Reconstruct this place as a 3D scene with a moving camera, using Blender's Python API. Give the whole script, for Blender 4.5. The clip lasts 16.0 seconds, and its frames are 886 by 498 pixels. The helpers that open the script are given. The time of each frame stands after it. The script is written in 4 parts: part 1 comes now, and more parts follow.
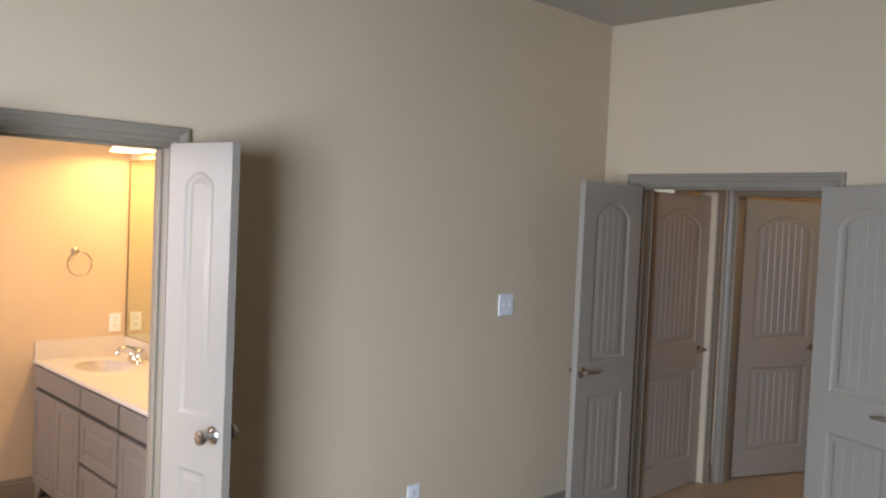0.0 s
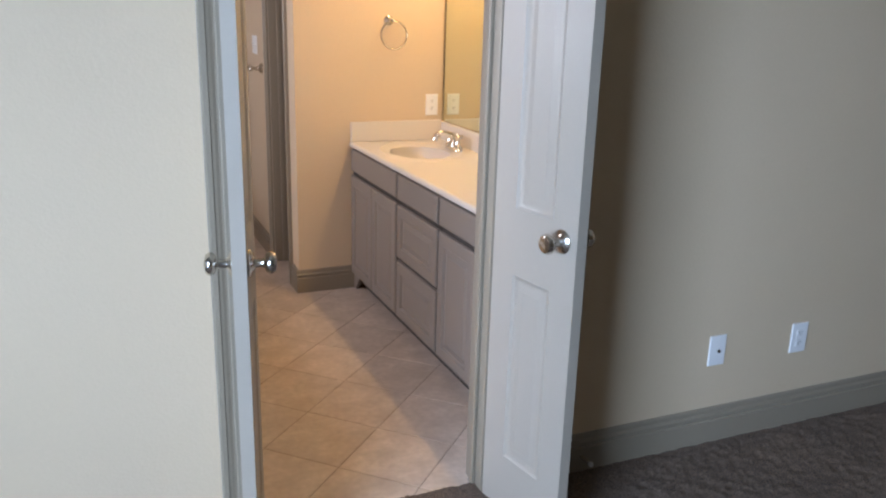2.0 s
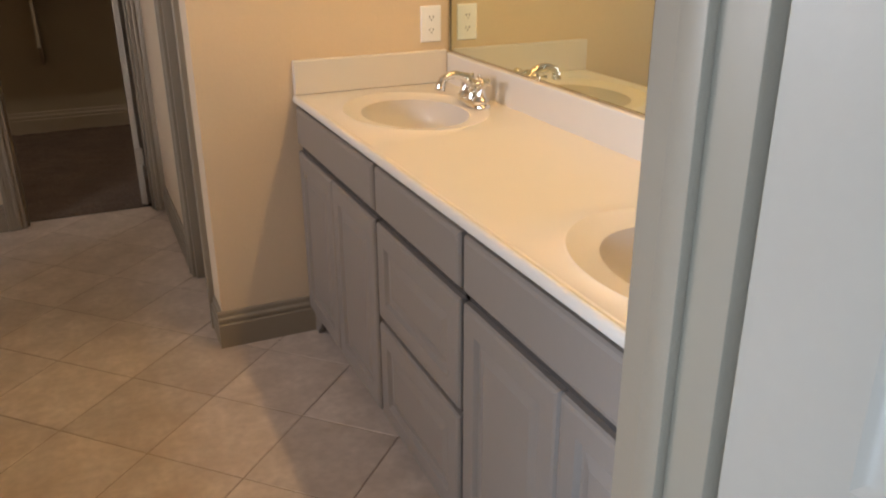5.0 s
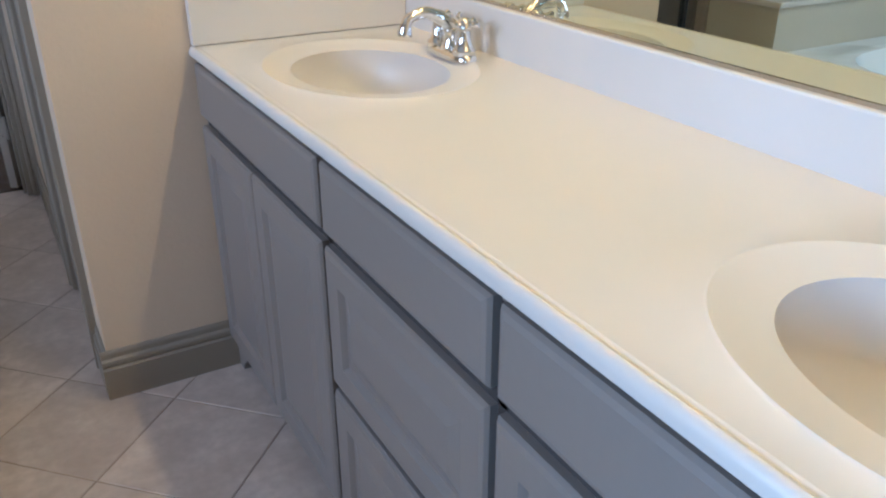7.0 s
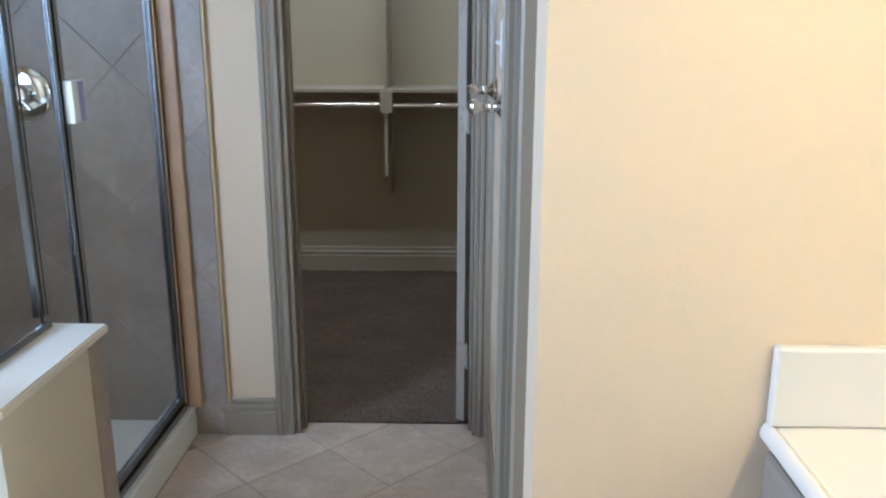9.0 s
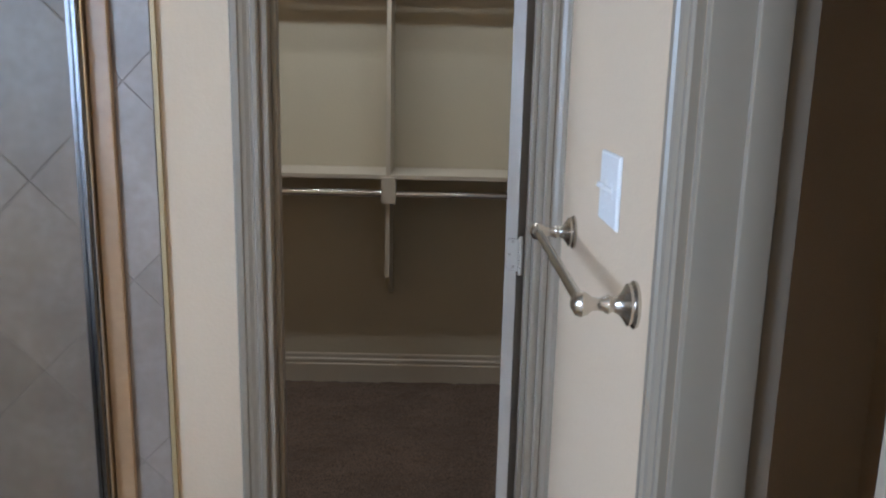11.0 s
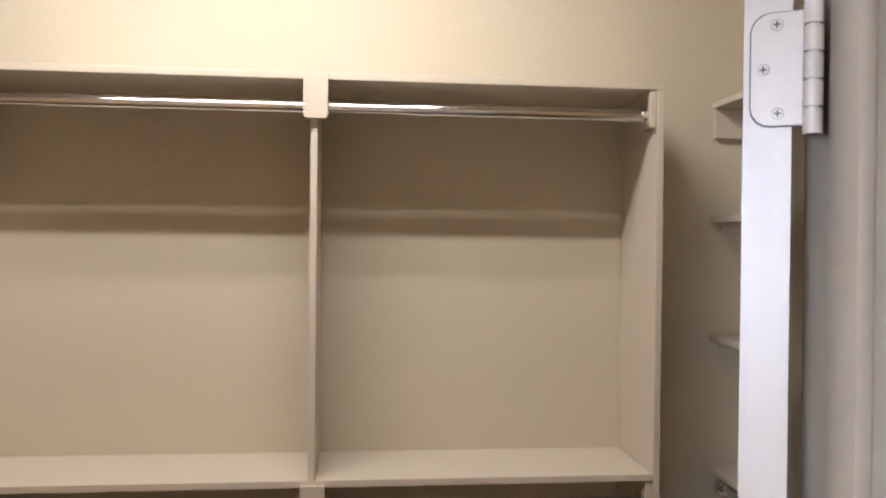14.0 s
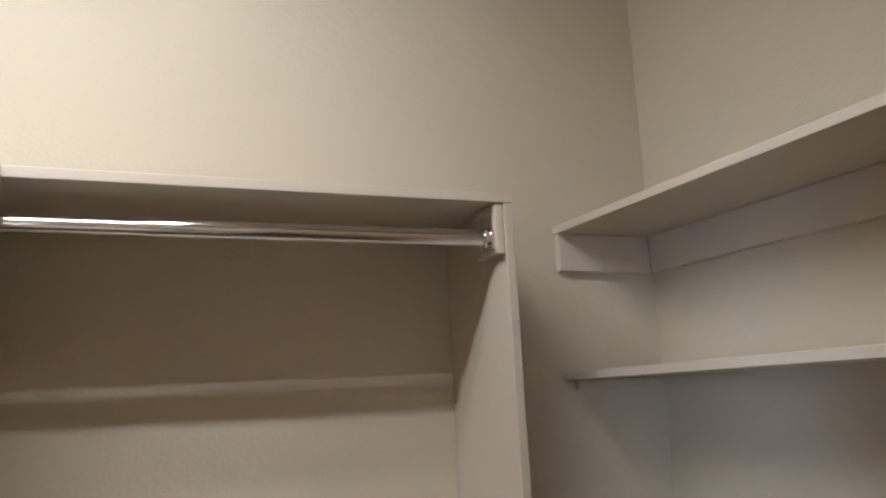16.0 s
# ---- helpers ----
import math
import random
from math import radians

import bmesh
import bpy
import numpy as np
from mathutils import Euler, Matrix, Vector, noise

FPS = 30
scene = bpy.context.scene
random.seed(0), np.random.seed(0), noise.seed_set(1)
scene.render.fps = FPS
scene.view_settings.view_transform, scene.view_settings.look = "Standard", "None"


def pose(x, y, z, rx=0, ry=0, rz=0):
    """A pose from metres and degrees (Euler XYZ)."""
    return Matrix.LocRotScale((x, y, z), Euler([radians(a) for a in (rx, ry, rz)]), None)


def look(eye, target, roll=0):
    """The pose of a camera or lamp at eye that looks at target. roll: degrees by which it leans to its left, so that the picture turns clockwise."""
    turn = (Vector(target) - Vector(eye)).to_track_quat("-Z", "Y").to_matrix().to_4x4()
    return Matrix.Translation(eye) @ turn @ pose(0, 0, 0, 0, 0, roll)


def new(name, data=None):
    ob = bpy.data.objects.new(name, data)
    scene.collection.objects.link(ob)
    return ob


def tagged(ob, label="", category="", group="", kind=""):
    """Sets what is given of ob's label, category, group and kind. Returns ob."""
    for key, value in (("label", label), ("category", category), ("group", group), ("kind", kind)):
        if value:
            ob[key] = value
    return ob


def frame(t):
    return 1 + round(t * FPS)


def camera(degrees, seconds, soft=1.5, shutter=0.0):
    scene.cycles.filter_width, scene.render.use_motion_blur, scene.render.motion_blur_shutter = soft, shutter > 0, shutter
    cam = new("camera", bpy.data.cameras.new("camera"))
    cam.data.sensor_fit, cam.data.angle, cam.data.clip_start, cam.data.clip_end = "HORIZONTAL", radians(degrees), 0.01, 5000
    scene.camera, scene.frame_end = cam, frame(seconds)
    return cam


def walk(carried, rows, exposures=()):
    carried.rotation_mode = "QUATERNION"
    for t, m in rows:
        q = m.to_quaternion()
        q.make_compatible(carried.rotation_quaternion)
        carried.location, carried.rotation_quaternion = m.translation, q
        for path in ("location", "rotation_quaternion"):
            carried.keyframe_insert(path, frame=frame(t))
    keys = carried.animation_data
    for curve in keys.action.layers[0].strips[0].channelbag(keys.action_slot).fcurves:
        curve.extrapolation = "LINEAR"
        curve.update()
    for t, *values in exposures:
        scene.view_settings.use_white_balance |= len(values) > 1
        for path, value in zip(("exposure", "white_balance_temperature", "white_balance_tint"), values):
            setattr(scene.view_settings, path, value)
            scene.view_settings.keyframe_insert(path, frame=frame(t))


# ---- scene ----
cam = camera(56.8, 16.0, soft=2.2)
PATH = [
    (0, (-0.038, 0.567, 1.784), (1.389, 2.050, 1.702), 2.5),
    (0.5, (0.080, 0.682, 1.747), (1.242, 2.377, 1.603), 2.2),
    (1, (0.153, 0.838, 1.694), (1.089, 2.654, 1.426), 2.6),
    (1.5, (0.174, 1.121, 1.625), (1.016, 2.956, 1.221), 2.5),
    (2, (0.276, 1.434, 1.550), (1.071, 3.243, 0.967), 1.6),
    (2.5, (0.412, 1.771, 1.498), (1.156, 3.548, 0.768), 1.9),
    (3, (0.508, 2.119, 1.448), (1.246, 3.851, 0.615), 0.7),
    (3.5, (0.643, 2.412, 1.419), (1.349, 4.121, 0.511), -1.2),
    (4, (0.782, 2.662, 1.400), (1.449, 4.405, 0.528), 0.3),
    (4.5, (0.881, 2.918, 1.351), (1.544, 4.675, 0.506), 0.8),
    (5, (0.956, 3.155, 1.362), (1.736, 4.895, 0.581), -0.3),
    (5.2, (0.989, 3.234, 1.355), (1.794, 4.970, 0.592), -0.9),
    (7.3, (1.199, 3.962, 1.216), (2.083, 5.483, 0.264), 0.7),
    (7.5, (1.221, 4.046, 1.251), (1.978, 5.602, 0.135), -2.4),
    (8, (1.247, 4.269, 1.228), (1.598, 6.079, 0.308), 0.4),
    (8.5, (1.205, 4.492, 1.266), (1.295, 6.430, 0.573), 1.5),
    (9, (1.189, 4.722, 1.321), (1.142, 6.713, 0.795), 0.1),
    (9.5, (1.195, 4.980, 1.381), (0.961, 6.975, 0.925), 0.6),
    (10, (1.156, 5.153, 1.432), (0.927, 7.147, 0.966), 1.5),
    (10.2, (1.120, 5.203, 1.444), (0.925, 7.150, 1.028), 1.9),
    (12.3, (0.957, 6.076, 1.469), (1.219, 8.013, 1.046), -1.0),
    (12.5, (0.949, 6.178, 1.468), (1.161, 8.192, 1.090), -0.3),
    (13, (0.927, 6.404, 1.541), (1.059, 8.437, 1.235), -0.8),
    (13.5, (0.922, 6.595, 1.638), (1.004, 8.648, 1.487), -0.9),
    (14, (0.911, 6.807, 1.660), (1.124, 8.857, 1.643), 0.6),
    (14.5, (0.904, 6.991, 1.681), (1.383, 8.986, 1.862), 0.1),
    (15, (0.923, 7.179, 1.692), (1.727, 9.024, 2.132), 1.6),
    (15.3, (0.933, 7.259, 1.707), (1.873, 9.057, 2.068), 2.7),
    (15.5, (0.920, 7.319, 1.679), (1.897, 9.095, 2.042), 2.2),
    (16, (0.971, 7.538, 1.705), (1.773, 9.400, 2.070), -2.9),
]
EXPOSURES = [(0, -0.45, 7400, 22), (0.5, -0.82, 6900, 19), (1, -0.68, 6600, 17), (2, -0.76, 6400, 17), (3, -0.56, 6900, 18), (3.5, -0.48, 7300, 19), (4.5, -0.75, 7300, 16), (5, -0.98, 6800, 13), (7.3, -0.72, 4500, 3), (8, -0.52, 4450, 0), (8.5, -0.3, 4400, -2), (9, 0.0, 4550, -2), (10.2, -0.18, 4800, 2), (12.3, 0.1, 5250, 2), (13, 0.42, 5750, 5), (13.5, 0.9, 5650, 9), (14, 0.87, 5500, 11), (14.5, 0.72, 5450, 11), (15, 0.56, 5200, 11), (16, 0.52, 5100, 9)]
walk(cam, [(t, look(eye, target, roll)) for t, eye, target, roll in PATH], EXPOSURES)

# ---- plan, in metres ----
CEIL = 3.0
YB = 3.57             # bedroom face of the wall to the bathroom
YB2 = YB + 0.12        # its bathroom face
XE = 4.225             # bedroom face of the wall with the entry doors
YE = 5.705              # end wall beside the vanity
XM = 2.132             # wall behind the mirror
XN = 1.286             # wall of the passage to the closet
YC = 7.245              # bathroom face of the closet wall
YC2 = YC + 0.12
YS = 8.925             # front of the closet shelves
YK = 9.221             # back wall of the closet
XR = 2.272              # right wall of the closet
XW = -1.25             # outer wall behind the tub
XBW = -1.75            # bedroom's window wall

# ---- light ----
world = bpy.data.worlds.new("sky")
scene.world = world
world.use_nodes = True
wn = world.node_tree
sky = wn.nodes.new("ShaderNodeTexSky")
sky.sky_type = "NISHITA"
sky.sun_disc = False
sky.sun_elevation, sky.sun_rotation = radians(48), radians(200)
wn.links.new(sky.outputs[0], wn.nodes["Background"].inputs[0])
wn.nodes["Background"].inputs[1].default_value = 0.10


def area_lamp(name, m, sx, sy, watts, color, spread=180):
    d = bpy.data.lights.new(name, "AREA")
    d.shape, d.size, d.size_y, d.energy, d.color = "RECTANGLE", sx, sy, watts, color
    d.spread = radians(spread)
    ob = new(name, d)
    ob.matrix_world = m
    return ob


def point_lamp(name, at, watts, color, radius=0.03):
    d = bpy.data.lights.new(name, "POINT")
    d.energy, d.color, d.shadow_soft_size = watts, color, radius
    ob = new(name, d)
    ob.location = at
    return ob


sun_data = bpy.data.lights.new("sun", "SUN")
sun_data.energy, sun_data.angle, sun_data.color = 2.5, radians(0.5), (1, 0.95, 0.86)
sun = new("sun", sun_data)
sun.matrix_world = look((6, -6, 10), (0, 0, 0))

DAY = (0.515, 0.73, 1.0)
WARM = (1.0, 0.71, 0.32)
area_lamp("window_daylight", look((XBW + 0.10, 1.00, 1.40), (2.2, 3.0, 0.35)), 1.4, 1.6, 192, DAY, 118)
area_lamp("bath_window_daylight", look((XW + 0.04, 4.75, 1.75), (0.2, 4.75, 1.65)), 1.2, 1.1, 72, (0.85, 0.885, 1.0), 146)

# ---- materials ----


def surface(name, color, rough=0.5, metal=0.0, grain=(60, 0.06), blotch=(2.5, 0.06), bump=(250, 0.0), coat=0.0, dark=None):
    """A paint, stone or metal: a base colour with fine grain, broad unevenness and fine relief."""
    m = bpy.data.materials.new(name)
    m.use_nodes = True
    nt = m.node_tree
    p = nt.nodes["Principled BSDF"]
    p.inputs["Roughness"].default_value, p.inputs["Metallic"].default_value = rough, metal
    p.inputs["Coat Weight"].default_value = coat
    co = nt.nodes.new("ShaderNodeTexCoord")

    def noise_node(scale, detail=4):
        n = nt.nodes.new("ShaderNodeTexNoise")
        n.inputs["Scale"].default_value, n.inputs["Detail"].default_value = scale, detail
        nt.links.new(co.outputs["Object"], n.inputs["Vector"])
        return n

    dark = dark or tuple(c * 0.6 for c in color)
    last = None
    for (scale, amount), detail in ((grain, 3), (blotch, 5)):
        ramp = nt.nodes.new("ShaderNodeMapRange")
        ramp.inputs["From Min"].default_value, ramp.inputs["From Max"].default_value = 0.3, 0.7
        ramp.inputs["To Min"].default_value, ramp.inputs["To Max"].default_value = 0.0, amount
        nt.links.new(noise_node(scale, detail).outputs["Fac"], ramp.inputs["Value"])
        mix = nt.nodes.new("ShaderNodeMix")
        mix.data_type = "RGBA"
        mix.inputs[6].default_value, mix.inputs[7].default_value = (*color, 1), (*dark, 1)
        if last:
            nt.links.new(last.outputs[2], mix.inputs[6])
        nt.links.new(ramp.outputs[0], mix.inputs[0])
        last = mix
    nt.links.new(last.outputs[2], p.inputs["Base Color"])
    if bump[1]:
        b = nt.nodes.new("ShaderNodeBump")
        b.inputs["Strength"].default_value, b.inputs["Distance"].default_value = bump[1], 0.004
        nt.links.new(noise_node(bump[0], 2).outputs["Fac"], b.inputs["Height"])
        nt.links.new(b.outputs[0], p.inputs["Normal"])
    return m


def glow(name, color, strength):
    m = bpy.data.materials.new(name)
    m.use_nodes = True
    p = m.node_tree.nodes["Principled BSDF"]
    p.inputs["Base Color"].default_value = (*color, 1)
    p.inputs["Emission Color"].default_value, p.inputs["Emission Strength"].default_value = (*color, 1), strength
    return m


def glass(name, color=(0.96, 0.98, 0.97), rough=0.0):
    m = bpy.data.materials.new(name)
    m.use_nodes = True
    p = m.node_tree.nodes["Principled BSDF"]
    p.inputs["Base Color"].default_value, p.inputs["Roughness"].default_value = (*color, 1), rough
    p.inputs["Transmission Weight"].default_value, p.inputs["IOR"].default_value = 1.0, 1.1
    return m


def tile_surface(name, light, dark, rough):
    """Mottled ceramic: each tile its own shade, clouds and specks."""
    m = surface(name, light, rough, grain=(38, 0.5), blotch=(9, 0.7), bump=(60, 0.05), dark=dark)
    nt = m.node_tree
    p = nt.nodes["Principled BSDF"]
    info = nt.nodes.new("ShaderNodeObjectInfo")
    hsv = nt.nodes.new("ShaderNodeHueSaturation")
    scale = nt.nodes.new("ShaderNodeMapRange")
    scale.inputs["To Min"].default_value, scale.inputs["To Max"].default_value = 0.9, 1.08
    nt.links.new(info.outputs["Random"], scale.inputs["Value"])
    nt.links.new(scale.outputs[0], hsv.inputs["Value"])
    nt.links.new(p.inputs["Base Color"].links[0].from_socket, hsv.inputs["Color"])
    nt.links.new(hsv.outputs[0], p.inputs["Base Color"])
    return m


def carpet_surface(name, light, dark):
    m = surface(name, light, 0.95, grain=(190, 1.0), blotch=(4.0, 0.35), bump=(170, 1.0), dark=dark)
    m.node_tree.nodes["Principled BSDF"].inputs["Sheen Weight"].default_value = 0.05
    return m


PAINT = surface("beige_wall_paint", (0.628, 0.49, 0.335), 0.75, grain=(90, 0.05), blotch=(1.4, 0.08), bump=(110, 0.16))
CREAM = surface("closet_wall_paint", (0.53, 0.468, 0.345), 0.75, grain=(90, 0.05), blotch=(1.4, 0.08), bump=(110, 0.18))
CEILING = surface("ceiling_paint", (0.50, 0.45, 0.36), 0.85, bump=(80, 0.35))
TRIM = surface("greige_trim_paint", (0.27, 0.223, 0.165), 0.38, grain=(70, 0.05), blotch=(3, 0.06), bump=(180, 0.03))
DOOR = surface("greige_door_paint", (0.365, 0.315, 0.256), 0.36, grain=(70, 0.05), blotch=(3, 0.05), bump=(160, 0.05))
SHELF = surface("cream_shelf_paint", (0.54, 0.475, 0.375), 0.42, grain=(70, 0.05), blotch=(3, 0.06), bump=(160, 0.04))
CABINET = surface("taupe_cabinet_paint", (0.232, 0.196, 0.168), 0.42, grain=(70, 0.06), blotch=(3, 0.08), bump=(170, 0.03))
# near-black that paints shade into the vanity's gaps and toe kick
SHADOWGAP = surface("painted_gap_shade", (0.05, 0.04, 0.033), 0.8)
MARBLE = surface("cream_cultured_marble", (0.64, 0.585, 0.515), 0.33, grain=(14, 0.05), blotch=(3, 0.08), coat=0.0, dark=(0.58, 0.51, 0.43))
ACRYLIC = surface("white_acrylic", (0.80, 0.79, 0.76), 0.2, grain=(20, 0.02), blotch=(2, 0.04))
PLASTIC = surface("white_plastic", (0.80, 0.79, 0.78), 0.35, grain=(40, 0.02), blotch=(4, 0.03))
SLOT = surface("dark_slot", (0.03, 0.028, 0.025), 0.6)
CHROME = surface("polished_chrome", (0.86, 0.86, 0.86), 0.09, 1.0, grain=(60, 0.03), blotch=(6, 0.05))
NICKEL = surface("satin_nickel", (0.62, 0.58, 0.53), 0.22, 1.0, grain=(200, 0.08), blotch=(8, 0.08))
BRONZE = surface("dark_metal_frame", (0.27, 0.275, 0.29), 0.24, 1.0, grain=(80, 0.1), blotch=(6, 0.1))
TILE = tile_surface("floor_tile_ceramic", (0.70, 0.585, 0.49), (0.43, 0.335, 0.265), 0.3)
STILE = tile_surface("shower_tile_ceramic", (0.345, 0.285, 0.24), (0.22, 0.175, 0.142), 0.36)
TRIMTILE = tile_surface("tan_edge_tile", (0.46, 0.30, 0.16), (0.33, 0.20, 0.10), 0.35)
GROUT = surface("brown_grout", (0.36, 0.275, 0.205), 0.9, grain=(200, 0.3), bump=(300, 0.3))
SGROUT = surface("grey_grout", (0.30, 0.25, 0.21), 0.9, grain=(200, 0.3), bump=(300, 0.3))
CARPET = carpet_surface("brown_carpet", (0.26, 0.175, 0.122), (0.026, 0.015, 0.009))
WOOD = surface("light_oak_floor", (0.46, 0.35, 0.24), 0.4, grain=(25, 0.3), blotch=(3, 0.3))
MIRROR = surface("mirror_silver", (0.80, 0.84, 0.70), 0.008, 1.0, grain=(2, 0.0), blotch=(2, 0.0))
GLASS = glass("clear_glass")
SHADEGLASS = glow("lit_frosted_shade", (1.0, 0.74, 0.42), 3.5)
LITTUBE = glow("lit_tube", (1.0, 0.87, 0.73), 9.0)
BULB = glow("lit_bulb", (1.0, 0.80, 0.55), 14.0)
LABEL = surface("lavender_sticker", (0.36, 0.35, 0.62), 0.4)
BRASS = surface("brass_edge_strip", (0.42, 0.31, 0.15), 0.5, 0.1)

# ---- mesh helpers ----


def boxed(bm, x0, y0, z0, x1, y1, z1, bevel=0.0):
    made = bmesh.ops.create_cube(bm, size=1, matrix=Matrix.Translation(((x0 + x1) / 2, (y0 + y1) / 2, (z0 + z1) / 2)) @ Matrix.Diagonal((abs(x1 - x0), abs(y1 - y0), abs(z1 - z0), 1)))
    if bevel:
        edges = list({e for v in made["verts"] for e in v.link_edges})
        bmesh.ops.bevel(bm, geom=edges, offset=bevel, segments=2, affect="EDGES", profile=0.5)
    return bm


def prism(bm, poly, a, b, to):
    """A polygon in the plane (u, v), pushed from depth a to depth b; to(u, v, d) lays it into the world."""
    lo = [bm.verts.new(to(u, v, a)) for u, v in poly]
    hi = [bm.verts.new(to(u, v, b)) for u, v in poly]
    n = len(poly)
    bm.faces.new(lo[::-1])
    bm.faces.new(hi)
    for i in range(n):
        bm.faces.new((lo[i], lo[(i + 1) % n], hi[(i + 1) % n], hi[i]))
    return bm


def loft(bm, rings, closed=True, cap_first=False, cap_last=False):
    rows = [[bm.verts.new(p) for p in ring] for ring in rings]
    n = len(rows[0])
    for a, b in zip(rows, rows[1:]):
        for i in range(n if closed else n - 1):
            j = (i + 1) % n
            bm.faces.new((a[i], a[j], b[j], b[i]))
    if cap_first:
        bm.faces.new(rows[0][::-1])
    if cap_last:
        bm.faces.new(rows[-1])
    return bm


def tube(bm, points, r, n=12, taper=None):
    """A round bar along points."""
    pts = [Vector(p) for p in points]
    rings, up = [], None
    for i, p in enumerate(pts):
        t = (pts[min(i + 1, len(pts) - 1)] - pts[max(i - 1, 0)]).normalized()
        if up is None:
            up = t.orthogonal().normalized()
        up = (up - t * up.dot(t)).normalized()
        side = t.cross(up)
        rr = taper[i] if taper else r
        rings.append([p + rr * (math.cos(k * math.tau / n) * up + math.sin(k * math.tau / n) * side) for k in range(n)])
    return loft(bm, rings, True, True, True)


def lathe(bm, profile, at, axis, n=20):
    """A turned piece: (radius, distance along the axis) pairs."""
    axis = Vector(axis).normalized()
    up = axis.orthogonal().normalized()
    side = axis.cross(up)
    at = Vector(at)
    rings = [[at + axis * h + max(r, 0.0004) * (math.cos(k * math.tau / n) * up + math.sin(k * math.tau / n) * side) for k in range(n)] for r, h in profile]
    return loft(bm, rings, True, True, True)


def mesh_of(name, bm, material, smooth=False):
    bmesh.ops.recalc_face_normals(bm, faces=bm.faces)
    me = bpy.data.meshes.new(name)
    bm.to_mesh(me)
    bm.free()
    me.materials.append(material)
    if smooth:
        for f in me.polygons:
            f.use_smooth = True
        me.set_sharp_from_angle(angle=radians(38))
    return me


def thing(name, label, category, group="", kind="", at=(0, 0, 0)):
    ob = new(name)
    ob.location = at
    return tagged(ob, label, category, group, kind)


def part(name, bm, material, parent, label="", smooth=False):
    ob = new(name, mesh_of(name, bm, material, smooth))
    ob.parent = parent
    if parent.parent is None:
        ob.matrix_parent_inverse = Matrix.Translation(-parent.location)
    if label:
        ob["label"] = label
    return ob


def solo(name, bm, material, label, category, group="", kind="", smooth=False):
    return tagged(new(name, mesh_of(name, bm, material, smooth)), label, category, group, kind)


def structure(name, bm, material, label, category, smooth=False):
    return solo(name, bm, material, label, category, kind="structure", smooth=smooth)


def wall_panel(name, axis, at, thick, u0, u1, z1, openings, material, label):
    """A wall along one axis with openings (u0, u1, z0, z1) cut right through it."""
    bm = bmesh.new()
    us = sorted({u0, u1, *[v for o in openings for v in o[:2]]})
    zs = sorted({0.0, z1, *[v for o in openings for v in o[2:]]})
    for a, b in zip(us, us[1:]):
        runs = []
        for c, d in zip(zs, zs[1:]):
            if any(o[0] <= a and b <= o[1] and o[2] <= c and d <= o[3] for o in openings):
                continue
            if runs and abs(runs[-1][1] - c) < 1e-6:
                runs[-1][1] = d
            else:
                runs.append([c, d])
        for c, d in runs:
            if axis == "x":
                boxed(bm, a, at, c, b, at + thick, d)
            else:
                boxed(bm, at, a, c, at + thick, b, d)
    bmesh.ops.remove_doubles(bm, verts=bm.verts, dist=1e-5)
    return structure(name, bm, material, label, "wall")


CASING = [(0.0, 0.0), (0.0, 0.010), (0.004, 0.013), (0.013, 0.013), (0.016, 0.009), (0.022, 0.010), (0.030, 0.014), (0.038, 0.016), (0.041, 0.020), (0.054, 0.020), (0.058, 0.016), (0.058, 0.0)]


def casing(name, u0, u1, h, to, label):
    """Moulded trim round three sides of an opening; to(u, z, proud)."""
    bm = bmesh.new()
    rings = [[to(u0 - d, 0, v), to(u0 - d, h + d, v), to(u1 + d, h + d, v), to(u1 + d, 0, v)] for d, v in CASING]
    loft(bm, rings, False)
    for k in (0, 3):
        bm.faces.new([bm.verts.new(r[k]) for r in rings])
    return structure(name, bm, TRIM, label, "door casing")


def jamb(name, u0, u1, h, a, b, to, stop=None, label="greige painted door jamb lining the opening"):
    ob = thing(name, label, "door jamb", kind="structure")
    t = 0.018
    e = t + 0.012
    pieces = [("side_jamb", [(u0 - 0.001, 0), (u0 + t, 0), (u0 + t, h - t), (u0 - 0.001, h - t)], a, b),
              ("side_jamb", [(u1 - t, 0), (u1 + 0.001, 0), (u1 + 0.001, h - t), (u1 - t, h - t)], a, b),
              ("head_jamb", [(u0, h - t), (u1, h - t), (u1, h + 0.001), (u0, h + 0.001)], a, b)]
    if stop:
        pieces += [("door_stop_strip", [(u0 + t, 0), (u0 + e, 0), (u0 + e, h - e), (u0 + t, h - e)], *stop),
                   ("door_stop_strip", [(u1 - e, 0), (u1 - t, 0), (u1 - t, h - e), (u1 - e, h - e)], *stop),
                   ("door_stop_strip", [(u0 + t, h - e), (u1 - t, h - e), (u1 - t, h - t), (u0 + t, h - t)], *stop)]
    for pname, poly, d0, d1 in pieces:
        bm = prism(bmesh.new(), poly, d0, d1, to)
        bmesh.ops.recalc_face_normals(bm, faces=bm.faces)
        bmesh.ops.bevel(bm, geom=list(bm.edges), offset=0.0025, segments=2, affect="EDGES", profile=0.5)
        part(pname, bm, TRIM, ob, smooth=True)
    return ob


BASE = [(0.0, 0.0), (0.016, 0.0), (0.016, 0.094), (0.011, 0.098), (0.011, 0.103), (0.014, 0.108), (0.013, 0.118), (0.007, 0.124), (0.007, 0.138), (0.004, 0.145), (0.0, 0.146)]


